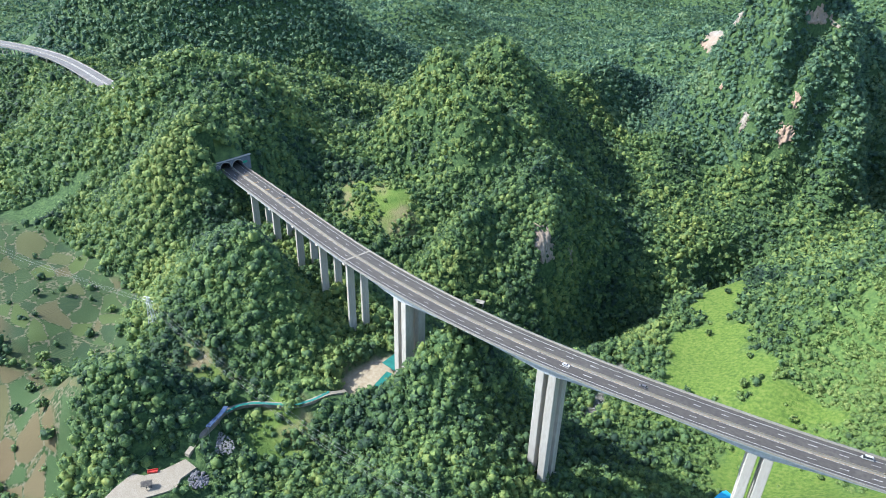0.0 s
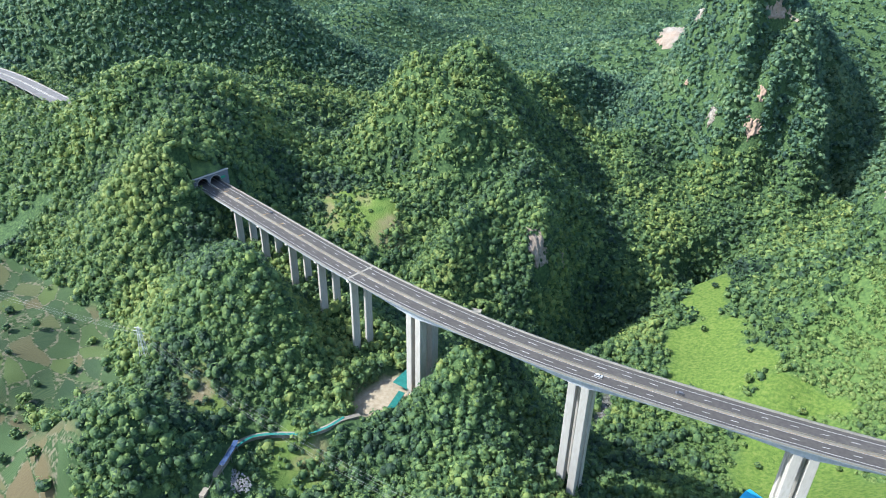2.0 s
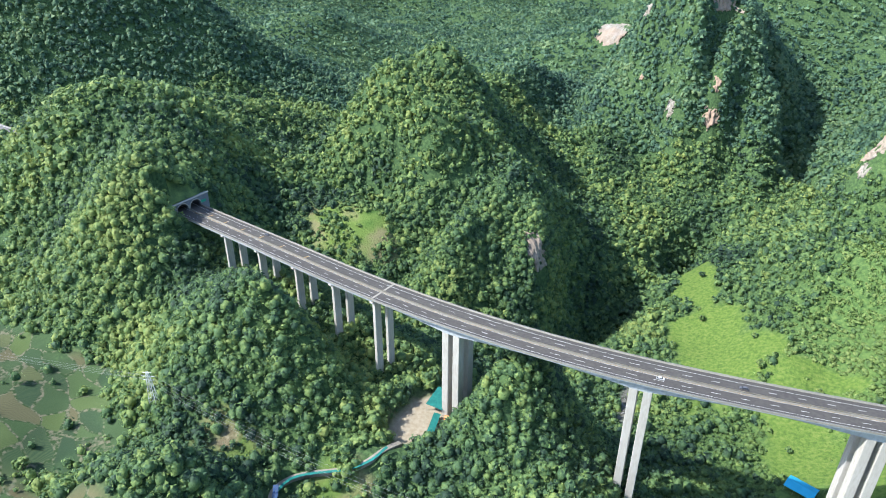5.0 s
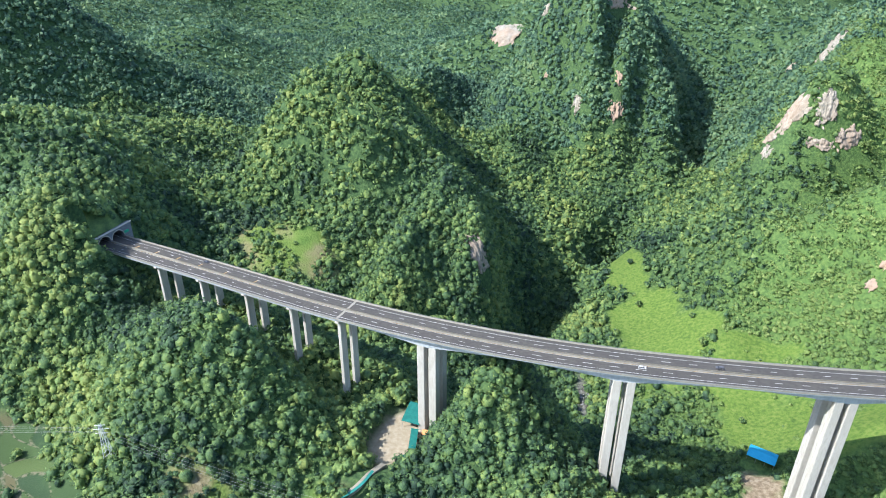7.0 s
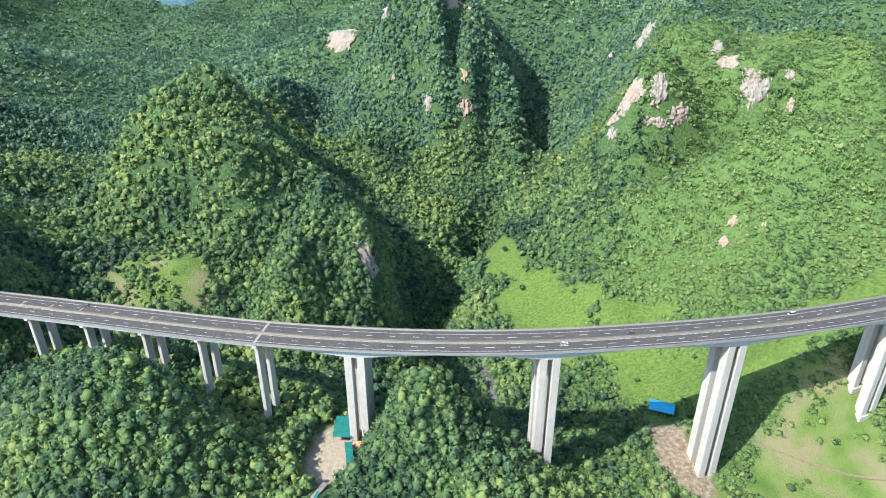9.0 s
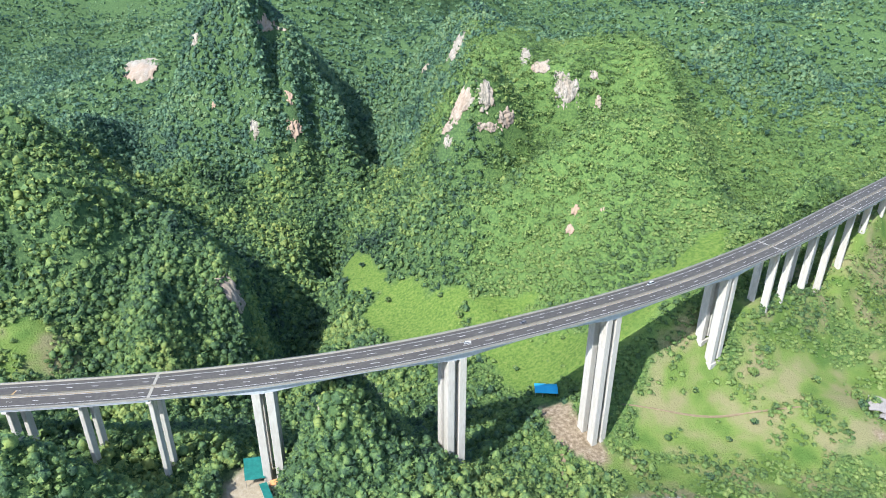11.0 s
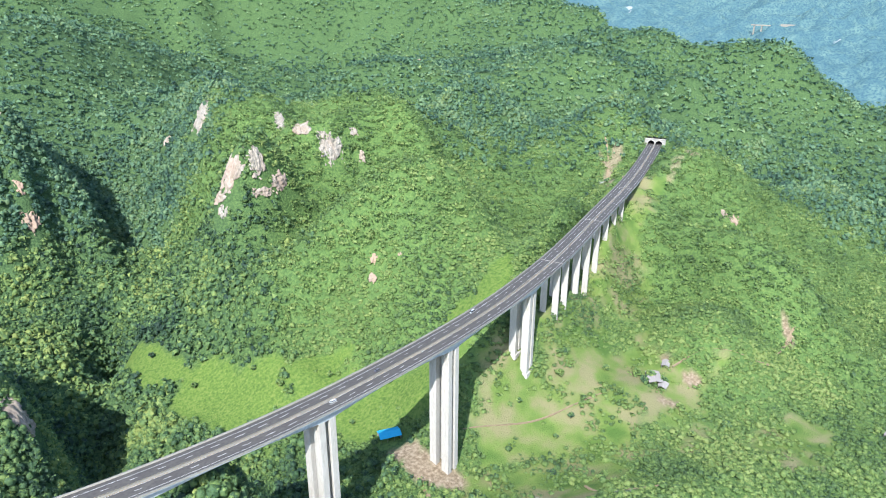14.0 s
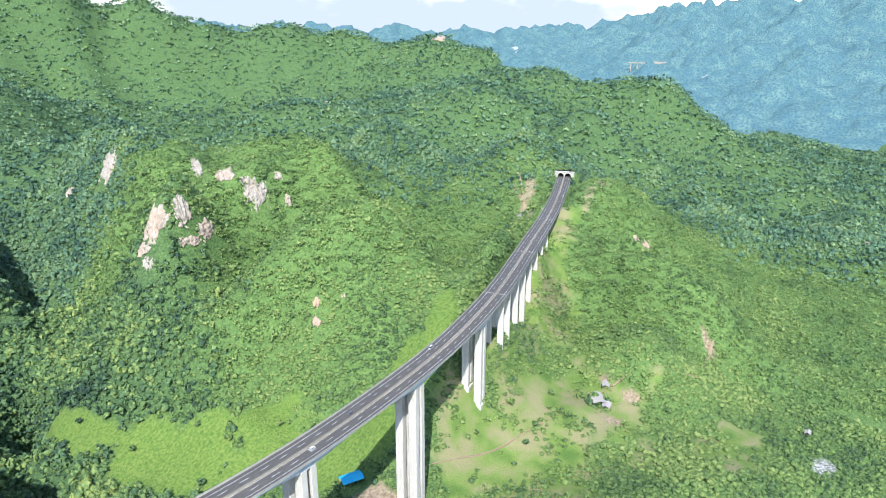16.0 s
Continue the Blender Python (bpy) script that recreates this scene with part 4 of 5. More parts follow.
M_PORTAL = mat("weathered pale portal plaster", (0.25, 0.24, 0.215), 0.85, 0, ((0.3, 0.29, 0.26), (0.18, 0.17, 0.15)), 0.2)
west = portal("tunnel_portal", "dark stone tunnel portal with two road arches and pale coping", S_WEST, 1, -33, 20, 7.0, 10.2, -5, 3.0, M_DARKSTONE, M_CONC)
def cover(at, way_):
    """Earth over a tunnel mouth, rising from the wall's top to the hill behind."""
    x, y, z, dx, dy = (float(q) for q in axis(at - way_ * 22))
    rise = max(ground_at(x, y) - z, 9) + 0.5
    return lambda q: [(-15, 6.4 + (rise - 6.4) * min(abs(q - at) / 22, 1)), (15, 6.4 + (rise - 6.4) * min(abs(q - at) / 22, 1)), (15, 6.0), (-15, 6.0)]


swept("earth_cover", cover(S_WEST, 1), S_WEST - 24, S_WEST - 2.6, M_SHRUB, west, 3, 0, "scrub-covered earth over the tunnel mouth")
# round emblem beside the arch
bm = bmesh.new()
for r0, r1, z0, z1 in ((2.9, 2.3, 0.0, 0.35),):
    n = 28
    rings = [[bm.verts.new((rr * math.cos(2 * math.pi * k / n), rr * math.sin(2 * math.pi * k / n), zz)) for k in range(n)] for rr, zz in ((r0, z0), (r0, z1), (r1, z1), (r1, z0))]
    for q in range(4):
        for k in range(n):
            bm.faces.new((rings[q][k], rings[q][(k + 1) % n], rings[(q + 1) % 4][(k + 1) % n], rings[(q + 1) % 4][k]))
em = part("emblem_ring", bm, M_CONC, west, "pale round emblem ring")
em.matrix_local = on_road(S_WEST + 0.05, -14.8, 3.4) @ pose(0, 0, 0, 0, 90, 0)
M_GREEN = mat("green sign sheet", (0.02, 0.22, 0.13), 0.5, 0, ((0.03, 0.26, 0.16),), 0.6)
board = new("sign_board")
tagged(board, "green road sign board on two posts beside the tunnel", "sign")
m = on_road(S_WEST + 2.5, 13.2, 0)
block("panel", M_GREEN, board, (0.15, 4.6, 2.4), m @ Vector((0, 0, 4.6)), math.degrees(m.to_euler().z))
for d in (-1.6, 1.6):
    a = m @ Vector((-0.15, d, -0.3))
    rod("post", M_STEEL, board, a, a + Vector((0, 0, 5)), 0.09)
east = portal("tunnel_portal", "pale concrete tunnel portal with two road arches", S_END, -1, -17.5, 17.5, 9.6, 9.6, -3, 2.5, M_PORTAL, M_CONC)

# ---- western highway ----
west_road = new("viaduct")
tagged(west_road, "pale grey highway on slender piers beyond the hill", "bridge")
M_PALEROAD = mat("worn grey asphalt", (0.11, 0.105, 0.1), 0.85, 0, ((0.14, 0.135, 0.13), (0.085, 0.08, 0.078)), 0.05)
for side in (-6.25, 6.25):
    out = math.copysign(1, side)
    swept("span_girder", [(-6.05, -0.12), (6.05, -0.12), (6.05, -0.5), (5.0, -0.8), (5.0, -2.1), (-5.0, -2.1), (-5.0, -0.8), (-6.05, -0.5)], 1, B_END - 1, M_GIRD, west_road, 12, side, way=axis_west)
    swept("asphalt", [(-5.55, -0.118), (5.55, -0.118), (5.55, 0), (-5.55, 0)], 1, B_END - 1, M_PALEROAD, west_road, 12, side, way=axis_west)
    swept("parapet", [(5.6 * out, -0.115), (6.1 * out, -0.115), (6.1 * out, 1.0), (5.8 * out, 1.0)], 1, B_END - 1, M_PARA, west_road, 12, side, way=axis_west)
    for n0, m_ in ((4.9 * out, M_WHITE), (-4.9 * out, M_WHITE)):
        swept("edge_line", [(n0 - 0.15, 0.004), (n0 + 0.15, 0.004), (n0 + 0.15, 0.02), (n0 - 0.15, 0.02)], 1, B_END - 1, m_, west_road, 12, side, way=axis_west)
    for q in np.arange(20, B_END, 30.0):
        x, y, z, dx, dy = (float(v) for v in axis_west(q))
        g = ground_at(x - dy * side, y + dx * side)
        if z - g > 4:
            for d in (-3.2, 3.2):
                column("pier_column", q, side + d, 1.6, 1.6, -2.6, g - 2, west_road, way=axis_west)
            cap = new("pier_cap", box_mesh("pier_cap", 1.8, 10.5, 1.1, 0.1))
            cap.data.materials.append(M_CONC)
            cap.parent = west_road
            cap.matrix_local = on_road(q, side, -2.6, axis_west)
swept("median_barrier", [(-0.5, -0.1), (0.5, -0.1), (0.3, 0.9), (-0.3, 0.9)], 1, B_END - 1, M_PARA, west_road, 12, 0, way=axis_west)

# ---- distant bridge towards the mountains ----
far_bridge = new("far_viaduct")
tagged(far_bridge, "small pale concrete highway bridge far off in the valley", "bridge")
FBX, FBY, FBZ, FBT = 2985.0, 1395.0, 104.0, -73
ca, sa = math.cos(radians(FBT)), math.sin(radians(FBT))
block("deck", M_PARA, far_bridge, (190, 12, 3.5), (FBX, FBY, FBZ), FBT)
block("parapet", M_PARA, far_bridge, (190, 0.6, 1.6), (FBX + 5.6 * sa, FBY - 5.6 * ca, FBZ + 2.6), FBT)
for d in (-80, -48, -16, 16, 38, 54, 70, 86):
    block("pier", M_PARA, far_bridge, (5, 9, 62), (FBX + d * ca, FBY + d * sa, FBZ - 32), FBT)
block("tower_block", M_PARA, far_bridge, (62, 10, 8), (FBX + 62 * ca, FBY + 62 * sa, FBZ + 5), FBT)

# ---- yard below the viaduct ----
def ridged_roof(name, material, parent, lx, ly, pitch, at, turn, thick=0.12, step=0.9, gable=True):
    """Sheet roof with standing ribs; gable: ridge along x, else one slope rising to +y."""
    bm = bmesh.new()
    n = max(4, int(lx / step))
    rows = [(-ly / 2, 0.0), (0.0, pitch), (ly / 2, 0.0)] if gable else [(-ly / 2, 0.0), (ly / 2, pitch)]
    def strip(z0):
        out = []
        for k in range(n * 2 + 1):
            x = -lx / 2 + lx * k / (n * 2)
            rib = 0.07 if k % 2 else 0.0
            out.append([bm.verts.new((x, y, z + rib + z0)) for y, z in rows])
        return out
    up, dn = strip(0), strip(-thick)
    for g, flip in ((up, 1), (dn, -1)):
        for a, b in zip(g, g[1:]):
            for j in range(len(rows) - 1):
                q = (a[j], b[j], b[j + 1], a[j + 1])
                bm.faces.new(q if flip > 0 else q[::-1])
    for j in (0, len(rows) - 1):
        for k in range(len(up) - 1):
            bm.faces.new((up[k][j], up[k + 1][j], dn[k + 1][j], dn[k][j]))
    for k in (0, len(up) - 1):
        for j in range(len(rows) - 1):
            bm.faces.new((up[k][j], up[k][j + 1], dn[k][j + 1], dn[k][j]))
    bmesh.ops.recalc_face_normals(bm, faces=bm.faces)
    ob = part(name, bm, material, parent)
    ob.matrix_local = pose(*at, 0, 0, turn)
    return ob


def shed(name, label, at, lx, ly, eave, pitch, turn, roof, gable=True, walls=None, cols=4):
    """Open or walled shed: roof on posts; at is the ground point under its middle."""
    root = new(name)
    root.matrix_local = pose(*at, 0, 0, turn)
    tagged(root, label, "shed")
    ridged_roof("roof", roof, root, lx, ly, pitch, (0, 0, eave), 0, gable=gable)
    for k in range(cols):
        for sy in (-1, 1):
            x = -lx / 2 + 0.6 + (lx - 1.2) * k / (cols - 1)
            top = eave - 0.1 + (pitch if (sy > 0 and not gable) else 0)
            rod("post", M_STEEL, root, (x, sy * (ly / 2 - 0.5), -1.0), (x, sy * (ly / 2 - 0.5), top), 0.12)
    if walls:
        block("back_wall", walls, root, (lx - 1.4, 0.2, eave - 0.3), (0, ly / 2 - 0.6, (eave - 0.3) / 2 - 0.2))
        block("side_wall", walls, root, (0.2, ly - 1.6, eave - 0.3), (lx / 2 - 0.7, 0, (eave - 0.3) / 2 - 0.2))
    return root


YZ = 11.6
shed("open_shed", "large open shed with a teal sheet roof in the yard", (-132.8, 2, YZ), 20, 12.6, 5.2, 1.0, 94, M_TEAL, False)
shed("open_shed", "long narrow shed with a teal sheet roof along the yard", (-124.8, -21, YZ), 20.5, 4.8, 4.4, 0.5, 105, M_TEAL, False, M_PARA)
shed("open_shed", "small open shed with a teal gabled sheet roof", (-121, -36.8, YZ), 11.5, 8.6, 4.4, 0.9, 36, M_TEAL, True)
M_ORANGE = mat("orange tarpaulin", (0.55, 0.22, 0.08), 0.7, 0, ((0.5, 0.26, 0.12),), 0.6)
tarp = new("tarpaulin_stack")
tagged(tarp, "stack under an orange tarpaulin beside the pier", "stack")
block("stack", M_CONC, tarp, (4, 4, 1.6), (-121, -9, YZ + 0.6), 12)
block("tarpaulin", M_ORANGE, tarp, (4.6, 4.6, 0.3), (-121, -9, YZ + 1.5), 12, (4, 3), 0.12)
shed("open_shed", "shed with a bright blue gabled sheet roof at the meadow", (102.3, 91.5, -33.4), 19.5, 13, 4.6, 2.0, -16, M_BLUE, True, M_PARA)
g = ground_at(-175, 152)
shed("hut", "small hut with a pale roof in the woods behind the viaduct", (-175, 152, g + 0.4), 13, 6, 4, 0.8, 20, M_PARA, True, M_CONC)

# ---- lower yard and covered walkway ----
def ribbon(name, pts, width, hgt, material, label, category, parent=None, up=0.0, thick=0.3, span=3.0):
    """A strip laid over the ground along points of the plan."""
    p = np.array(pts, float)
    d = np.r_[0, np.cumsum(np.hypot(*np.diff(p, axis=0).T))]
    gxs, gys = spline(d, p[:, 0]), spline(d, p[:, 1])
    q = np.linspace(0, d[-1], int(d[-1] / span) + 2)
    xs, ys = gxs(q), gys(q)
    dx, dy = np.gradient(xs), np.gradient(ys)
    l = np.hypot(dx, dy)
    dx, dy = dx / l, dy / l
    zs = height(xs, ys)
    zs = np.convolve(np.pad(zs, 4, mode="edge"), np.ones(9) / 9, "valid") + hgt
    vs, fs = [], []
    for k in range(len(q)):
        for n, w in ((-width / 2 + up, 0), (width / 2 + up, 0), (width / 2 + up, -thick), (-width / 2 + up, -thick)):
            vs.append((xs[k] - dy[k] * n, ys[k] + dx[k] * n, zs[k] + w))
    for k in range(len(q) - 1):
        fs += [(4 * k + j, 4 * k + (j + 1) % 4, 4 * k + 4 + (j + 1) % 4, 4 * k + 4 + j) for j in range(4)]
    fs += [(0, 1, 2, 3), tuple(range(len(vs) - 4, len(vs)))[::-1]]
    me = bpy.data.meshes.new(name)
    me.from_pydata(vs, [], fs)
    me.materials.append(material)
    bm = bmesh.new()
    bm.from_mesh(me)
    bmesh.ops.recalc_face_normals(bm, faces=bm.faces)
    bm.to_mesh(me)
    bm.free()
    ob = new(name, me)
    if parent is not None:
        ob.parent = parent
    if label:
        tagged(ob, label, category)
    return ob


M_PATH = mat("pale concrete path", (0.2, 0.175, 0.135), 0.9, 0, ((0.23, 0.205, 0.165), (0.15, 0.13, 0.1)), 0.3)
WALK = [(-134, -48), (-137, -62), (-140, -73), (-163, -91), (-178, -104), (-178, -120), (-169, -131), (-161, -143), (-155, -160)]
M_NAVY = mat("dull blue sheet roof", (0.014, 0.04, 0.11), 0.8, 0, ((0.022, 0.055, 0.13), (0.06, 0.075, 0.1)), 0.2)
walkway = new("walkway")
tagged(walkway, "winding pale path with a teal covered rail and blue roof", "path")
ribbon("paving", WALK, 3.4, 2.2, M_PATH, "", "", walkway, 0, 2.4)
ribbon("teal_cover", WALK[1:6], 1.9, 4.4, M_TEAL, "", "", walkway, 2.6, 0.25)
ribbon("blue_cover", WALK[5:8], 3.2, 6.5, M_NAVY, "", "", walkway, 2.4, 0.3)
for q in (WALK[5], WALK[6], WALK[7]):
    rod("post", M_STEEL, walkway, (q[0] + 3, q[1] + 1, ground_at(q[0] + 3, q[1] + 1) - 1), (q[0] + 3, q[1] + 1, ground_at(*q) + 6.3), 0.25)
pad = new("concrete_yard")
tagged(pad, "pale concrete yard at the end of the walkway", "yard")
bm = bmesh.new()
rim = [bm.verts.new((x, y, 20.6)) for x, y in ((-166, -202), (-169, -189), (-162, -185), (-158, -174), (-156, -161), (-145, -160), (-144, -171), (-139, -177), (-146, -193), (-149, -210), (-162, -212))]
top = bm.faces.new(rim)
ext = bmesh.ops.extrude_face_region(bm, geom=[top])
bmesh.ops.translate(bm, vec=(0, 0, -2.2), verts=[v for v in ext["geom"] if isinstance(v, bmesh.types.BMVert)])
bmesh.ops.recalc_face_normals(bm, faces=bm.faces)
part("slab", bm, M_PATH, pad)
M_RED = mat("red painted steel", (0.5, 0.05, 0.04), 0.5, 0, ((0.42, 0.06, 0.05),), 0.5)
M_BLACK = mat("dark weathered timber", (0.05, 0.045, 0.04), 0.8, 0, ((0.08, 0.07, 0.06),), 0.8)
skip = new("container")
tagged(skip, "red open steel container on the concrete yard", "container")
block("floor", M_RED, skip, (6, 2.2, 0.2), (-161, -180, 20.8), 55)
for d, sz in (((0, 1.1), (6, 0.15, 1.3)), ((0, -1.1), (6, 0.15, 1.3)), ((3, 0), (0.15, 2.2, 1.3)), ((-3, 0), (0.15, 2.2, 1.3))):
    c, q = math.cos(radians(55)), math.sin(radians(55))
    block("side", M_RED, skip, sz, (-161 + d[0] * c - d[1] * q, -180 + d[0] * q + d[1] * c, 21.4), 55)
gate = new("gatehouse")
tagged(gate, "dark timber shelter with a pitched roof on the yard", "shelter")
for d in ((-2, -1.4), (2, -1.4), (-2, 1.4), (2, 1.4)):
    rod("post", M_BLACK, gate, (-152 + d[0], -188 + d[1], 20.4), (-152 + d[0], -188 + d[1], 24.2), 0.2)
ridged_roof("roof", M_BLACK, gate, 6.5, 4.6, 1.5, (-152, -188, 24.2), 60)


M_TRACK = mat("trodden brown earth", (0.19, 0.14, 0.085), 0.95, 0, ((0.23, 0.175, 0.11), (0.13, 0.1, 0.06)), 0.4, 0.03, 2)
for pts, wd, lab in ((((94, 36), (87, 13), (78, -11), (70, -34)), 3.6, "brown earth track leading down from the viaduct's foot"),
                     (((150, 50), (186, 40), (219, 33), (257, 29), (300, 22)), 1.5, "narrow earth path between grass and terraces"),
                     (((183, -62), (181, -78), (194, -94), (215, -106)), 1.8, "reddish earth path beside the river"),
                     (((390, 9), (411, 2), (443, -27), (470, -48)), 2.0, "pale earth path from the farm up the slope"),
                     (((510, -35), (541, -31), (561, -26)), 3.0, "pale earth track on the wooded slope"),
                     (((620, 300), (690, 366), (757, 419), (790, 462)), 3.2, "pale earth track beside the road to the tunnel")):
    ribbon("dirt_track", pts, wd, 0.5, M_TRACK, lab, "path", None, 0, 1.2, 4.0)


def rubble(name, label, at, rx, ry, rz, count, lump, material, seed):
    """A heap of separate lumps in one mesh."""
    rg = np.random.default_rng(seed)
    v, f = crown_template(1, -2)
    P, F = [], []
    for k in range(count):
        a, q = rg.uniform(0, 6.283), math.sqrt(rg.random())
        x, y = q * math.cos(a), q * math.sin(a)
        c = np.array((at[0] + rx * x, at[1] + ry * y, at[2] + rz * (1 - q)))
        F.append(f + k * len(v))
        P.append(v * rg.uniform(0.6, 1.3, (len(v), 1)) * lump * rg.uniform(0.5, 1.2) * (1, 1, 0.8) + c)
    ob = mesh_from(name, np.concatenate(P), np.concatenate(F), material)
    return tagged(ob, label, "heap", kind="stuff")


# ---- houses by the river ----
M_OLDROOF = mat("weathered grey roofing", (0.22, 0.2, 0.185), 0.9, 0, ((0.26, 0.24, 0.225), (0.16, 0.145, 0.13)), 0.4)
for x, y, lx, ly, turn, lab in ((388, 16, 12, 8, 30, "small house with a weathered grey roof on pale pillars"), (362, 10, 21, 14, 50, "barn with a weathered grey roof beside the track"),
                                (359, -3, 12, 9, 20, "barn with a weathered grey roof beside the track"), (486, -160, 8, 6, 10, "small farm hut with a grey roof near the river")):
    shed("farmhouse", lab, (x, y, ground_at(x, y) + 0.3), lx, ly, 3.6, 1.6, turn, M_OLDROOF, True, M_PARA)


# ---- power line ----
M_PYLON = mat("pale galvanised lattice steel", (0.5, 0.52, 0.52), 0.55, 0.3, ((0.42, 0.43, 0.43),), 0.6)


def pylon(x, y, h):
    root = new("power_pylon")
    g = ground_at(x, y)
    root.matrix_local = pose(x, y, g - 0.5, 0, 0, 25)
    tagged(root, "slender grey steel lattice power pylon in the woods", "pylon")
    w0, w1 = 2.6, 0.5
    lv = 10
    def corner(k, f):
        w = w0 + (w1 - w0) * f
        return ((w, w), (-w, w), (-w, -w), (w, -w))[k % 4] + (h * f,)
    for k in range(4):
        rod("leg", M_PYLON, root, corner(k, 0), corner(k, 1), 0.2, 4)
        for q in range(lv):
            a, b = q / lv, (q + 1) / lv
            rod("brace", M_PYLON, root, corner(k, a), corner(k + 1, b), 0.11, 4)
    for f, w in ((0.78, 3.6), (0.88, 4.4), (0.98, 3.0)):
        rod("crossarm", M_PYLON, root, (-w, 0, h * f), (w, 0, h * f), 0.2, 4)
    return (x, y, g + h)


def wire(a, b, sag):
    cu = bpy.data.curves.new("power_cable", "CURVE")
    cu.dimensions, cu.bevel_depth, cu.bevel_resolution = "3D", 0.05, 0
    sp = cu.splines.new("POLY")
    sp.points.add(20)
    for k in range(21):
        f = k / 20
        sp.points[k].co = (a[0] + (b[0] - a[0]) * f, a[1] + (b[1] - a[1]) * f, a[2] + (b[2] - a[2]) * f - sag * 4 * f * (1 - f), 1)
    cu.materials.append(M_STEEL)
    return tagged(new("power_cable", cu), "thin grey power cable slung over the woods", "cable", "power cables")


tops = [pylon(-284, -112, 30)]
for n, dz in ((-4.0, -3.5), (4.0, -3.5), (-3.4, -6.5), (3.4, -6.5)):
    a = (tops[0][0] + n * 0.9, tops[0][1] + n * 0.42, tops[0][2] + dz)
    wire((-600 + n, -190 + n, 58 + dz), a, 7)
    wire(a, (-6 + n, -96 + n, 50 + dz), 14)


# ---- vehicles ----
def car(x, n, heading, body_mat, label, length=4.5, tall=1.45, cab=0.55):
    """A car or van on the deck at the given x of the plan and offset from the axis."""
    root = new("car")
    s = s_at(x)
    root.matrix_local = on_road(s, n, 0.02) @ pose(0, 0, 0, 0, 0, heading)
    tagged(root, label, "car")
    def hull(name, material, prof, w, inset):
        bm = bmesh.new()
        a = [bm.verts.new((px, -w / 2 + (inset if pz > 0.9 else 0), pz)) for px, pz in prof]
        b = [bm.verts.new((px, w / 2 - (inset if pz > 0.9 else 0), pz)) for px, pz in prof]
        bm.faces.new(a)
        bm.faces.new(b[::-1])
        for k in range(len(prof)):
            q = (k + 1) % len(prof)
            bm.faces.new((a[q], a[k], b[k], b[q]))
        bmesh.ops.recalc_face_normals(bm, faces=bm.faces)
        return part(name, bm, material, root)
    L = length / 2
    hull("body", body_mat, [(-L, 0.35), (L, 0.35), (L, 0.75), (L * 0.9, 0.88), (-L, 0.95)], 1.8, 0)
    hull("cabin", M_GLASS, [(-L * 0.95, 0.9), (L * cab, 0.9), (L * (cab - 0.3), tall), (-L * 0.75, tall)], 1.7, 0.15)
    hull("roof", body_mat, [(-L * 0.75, tall), (L * (cab - 0.3), tall), (L * (cab - 0.3), tall + 0.06), (-L * 0.75, tall + 0.06)], 1.45, 0)
    for sx in (-0.62, 0.62):
        for sy in (-0.85, 0.85):
            wheel = rod("wheel", M_BLACK, root, (sx * L, sy - 0.1, 0.33), (sx * L, sy + 0.1, 0.33), 0.33, 12)
            rod("rim", M_STEEL, wheel, (0, 0, -0.11), (0, 0, 0.11), 0.2, 8)
    return root


M_GLASS = mat("dark car glass", (0.03, 0.035, 0.04), 0.1, 0, (), spec=0.6)
M_CARW = mat("white car paint", (0.38, 0.38, 0.37), 0.35, 0, (), spec=0.5)
M_CARD = mat("dark car paint", (0.06, 0.06, 0.07), 0.35, 0, (), spec=0.5)
car(8, -3.6, 0, M_CARW, "white car on the viaduct")
car(52, 3.8, 180, M_CARD, "dark car on the viaduct")
car(165, 8.4, 180, M_CARW, "white van on the viaduct", 5.6, 2.2, 0.85)
car(-318, 8.2, 180, M_CARD, "dark car on the viaduct")
car(700, -8.4, 0, M_CARW, "white car near the eastern tunnel")


# ---- single trees ----
def tree(x, y, h, r, material, seed, label):
    rg = np.random.default_rng(seed)
    root = new("tree")
    root.matrix_local = pose(x, y, ground_at(x, y) - 0.3, 0, 0, float(rg.uniform(0, 360)))
    tagged(root, label, "tree")
    bm = bmesh.new()
    def limb(a, b, r0, r1):
        a, b = Vector(a), Vector(b)
        m = Matrix.Translation((a + b) / 2) @ (b - a).to_track_quat("Z", "Y").to_matrix().to_4x4()
        bmesh.ops.create_cone(bm, cap_ends=True, segments=7, radius1=r0, radius2=r1, depth=(b - a).length, matrix=m)
    limb((0, 0, 0), (0.1, 0.1, h * 0.55), h * 0.035, h * 0.02)
    ends = []
    for k in range(5):
        a = 1.26 * k + rg.uniform(-0.3, 0.3)
        e = (r * 0.6 * math.cos(a), r * 0.6 * math.sin(a), h * rg.uniform(0.6, 0.8))
        limb((0.05, 0.05, h * 0.42), e, h * 0.016, h * 0.006)
        ends.append(e)
    part("trunk", bm, M_BARK, root)
    v, f = crown_template(1, -2)
    P, F = [], []
    for k in range(46):
        d = rg.normal(0, 1, 3)
        d /= np.linalg.norm(d)
        c = d * r * rg.uniform(0.5, 1.0) * (1, 1, 0.75) + (0, 0, h * 0.68)
        P.append(v * rg.uniform(0.6, 1.35, (len(v), 1)) * r * rg.uniform(0.18, 0.34) + c)
        F.append(f + k * len(v))
    mesh_from("crown", np.concatenate(P), np.concatenate(F), material, root)
    return root


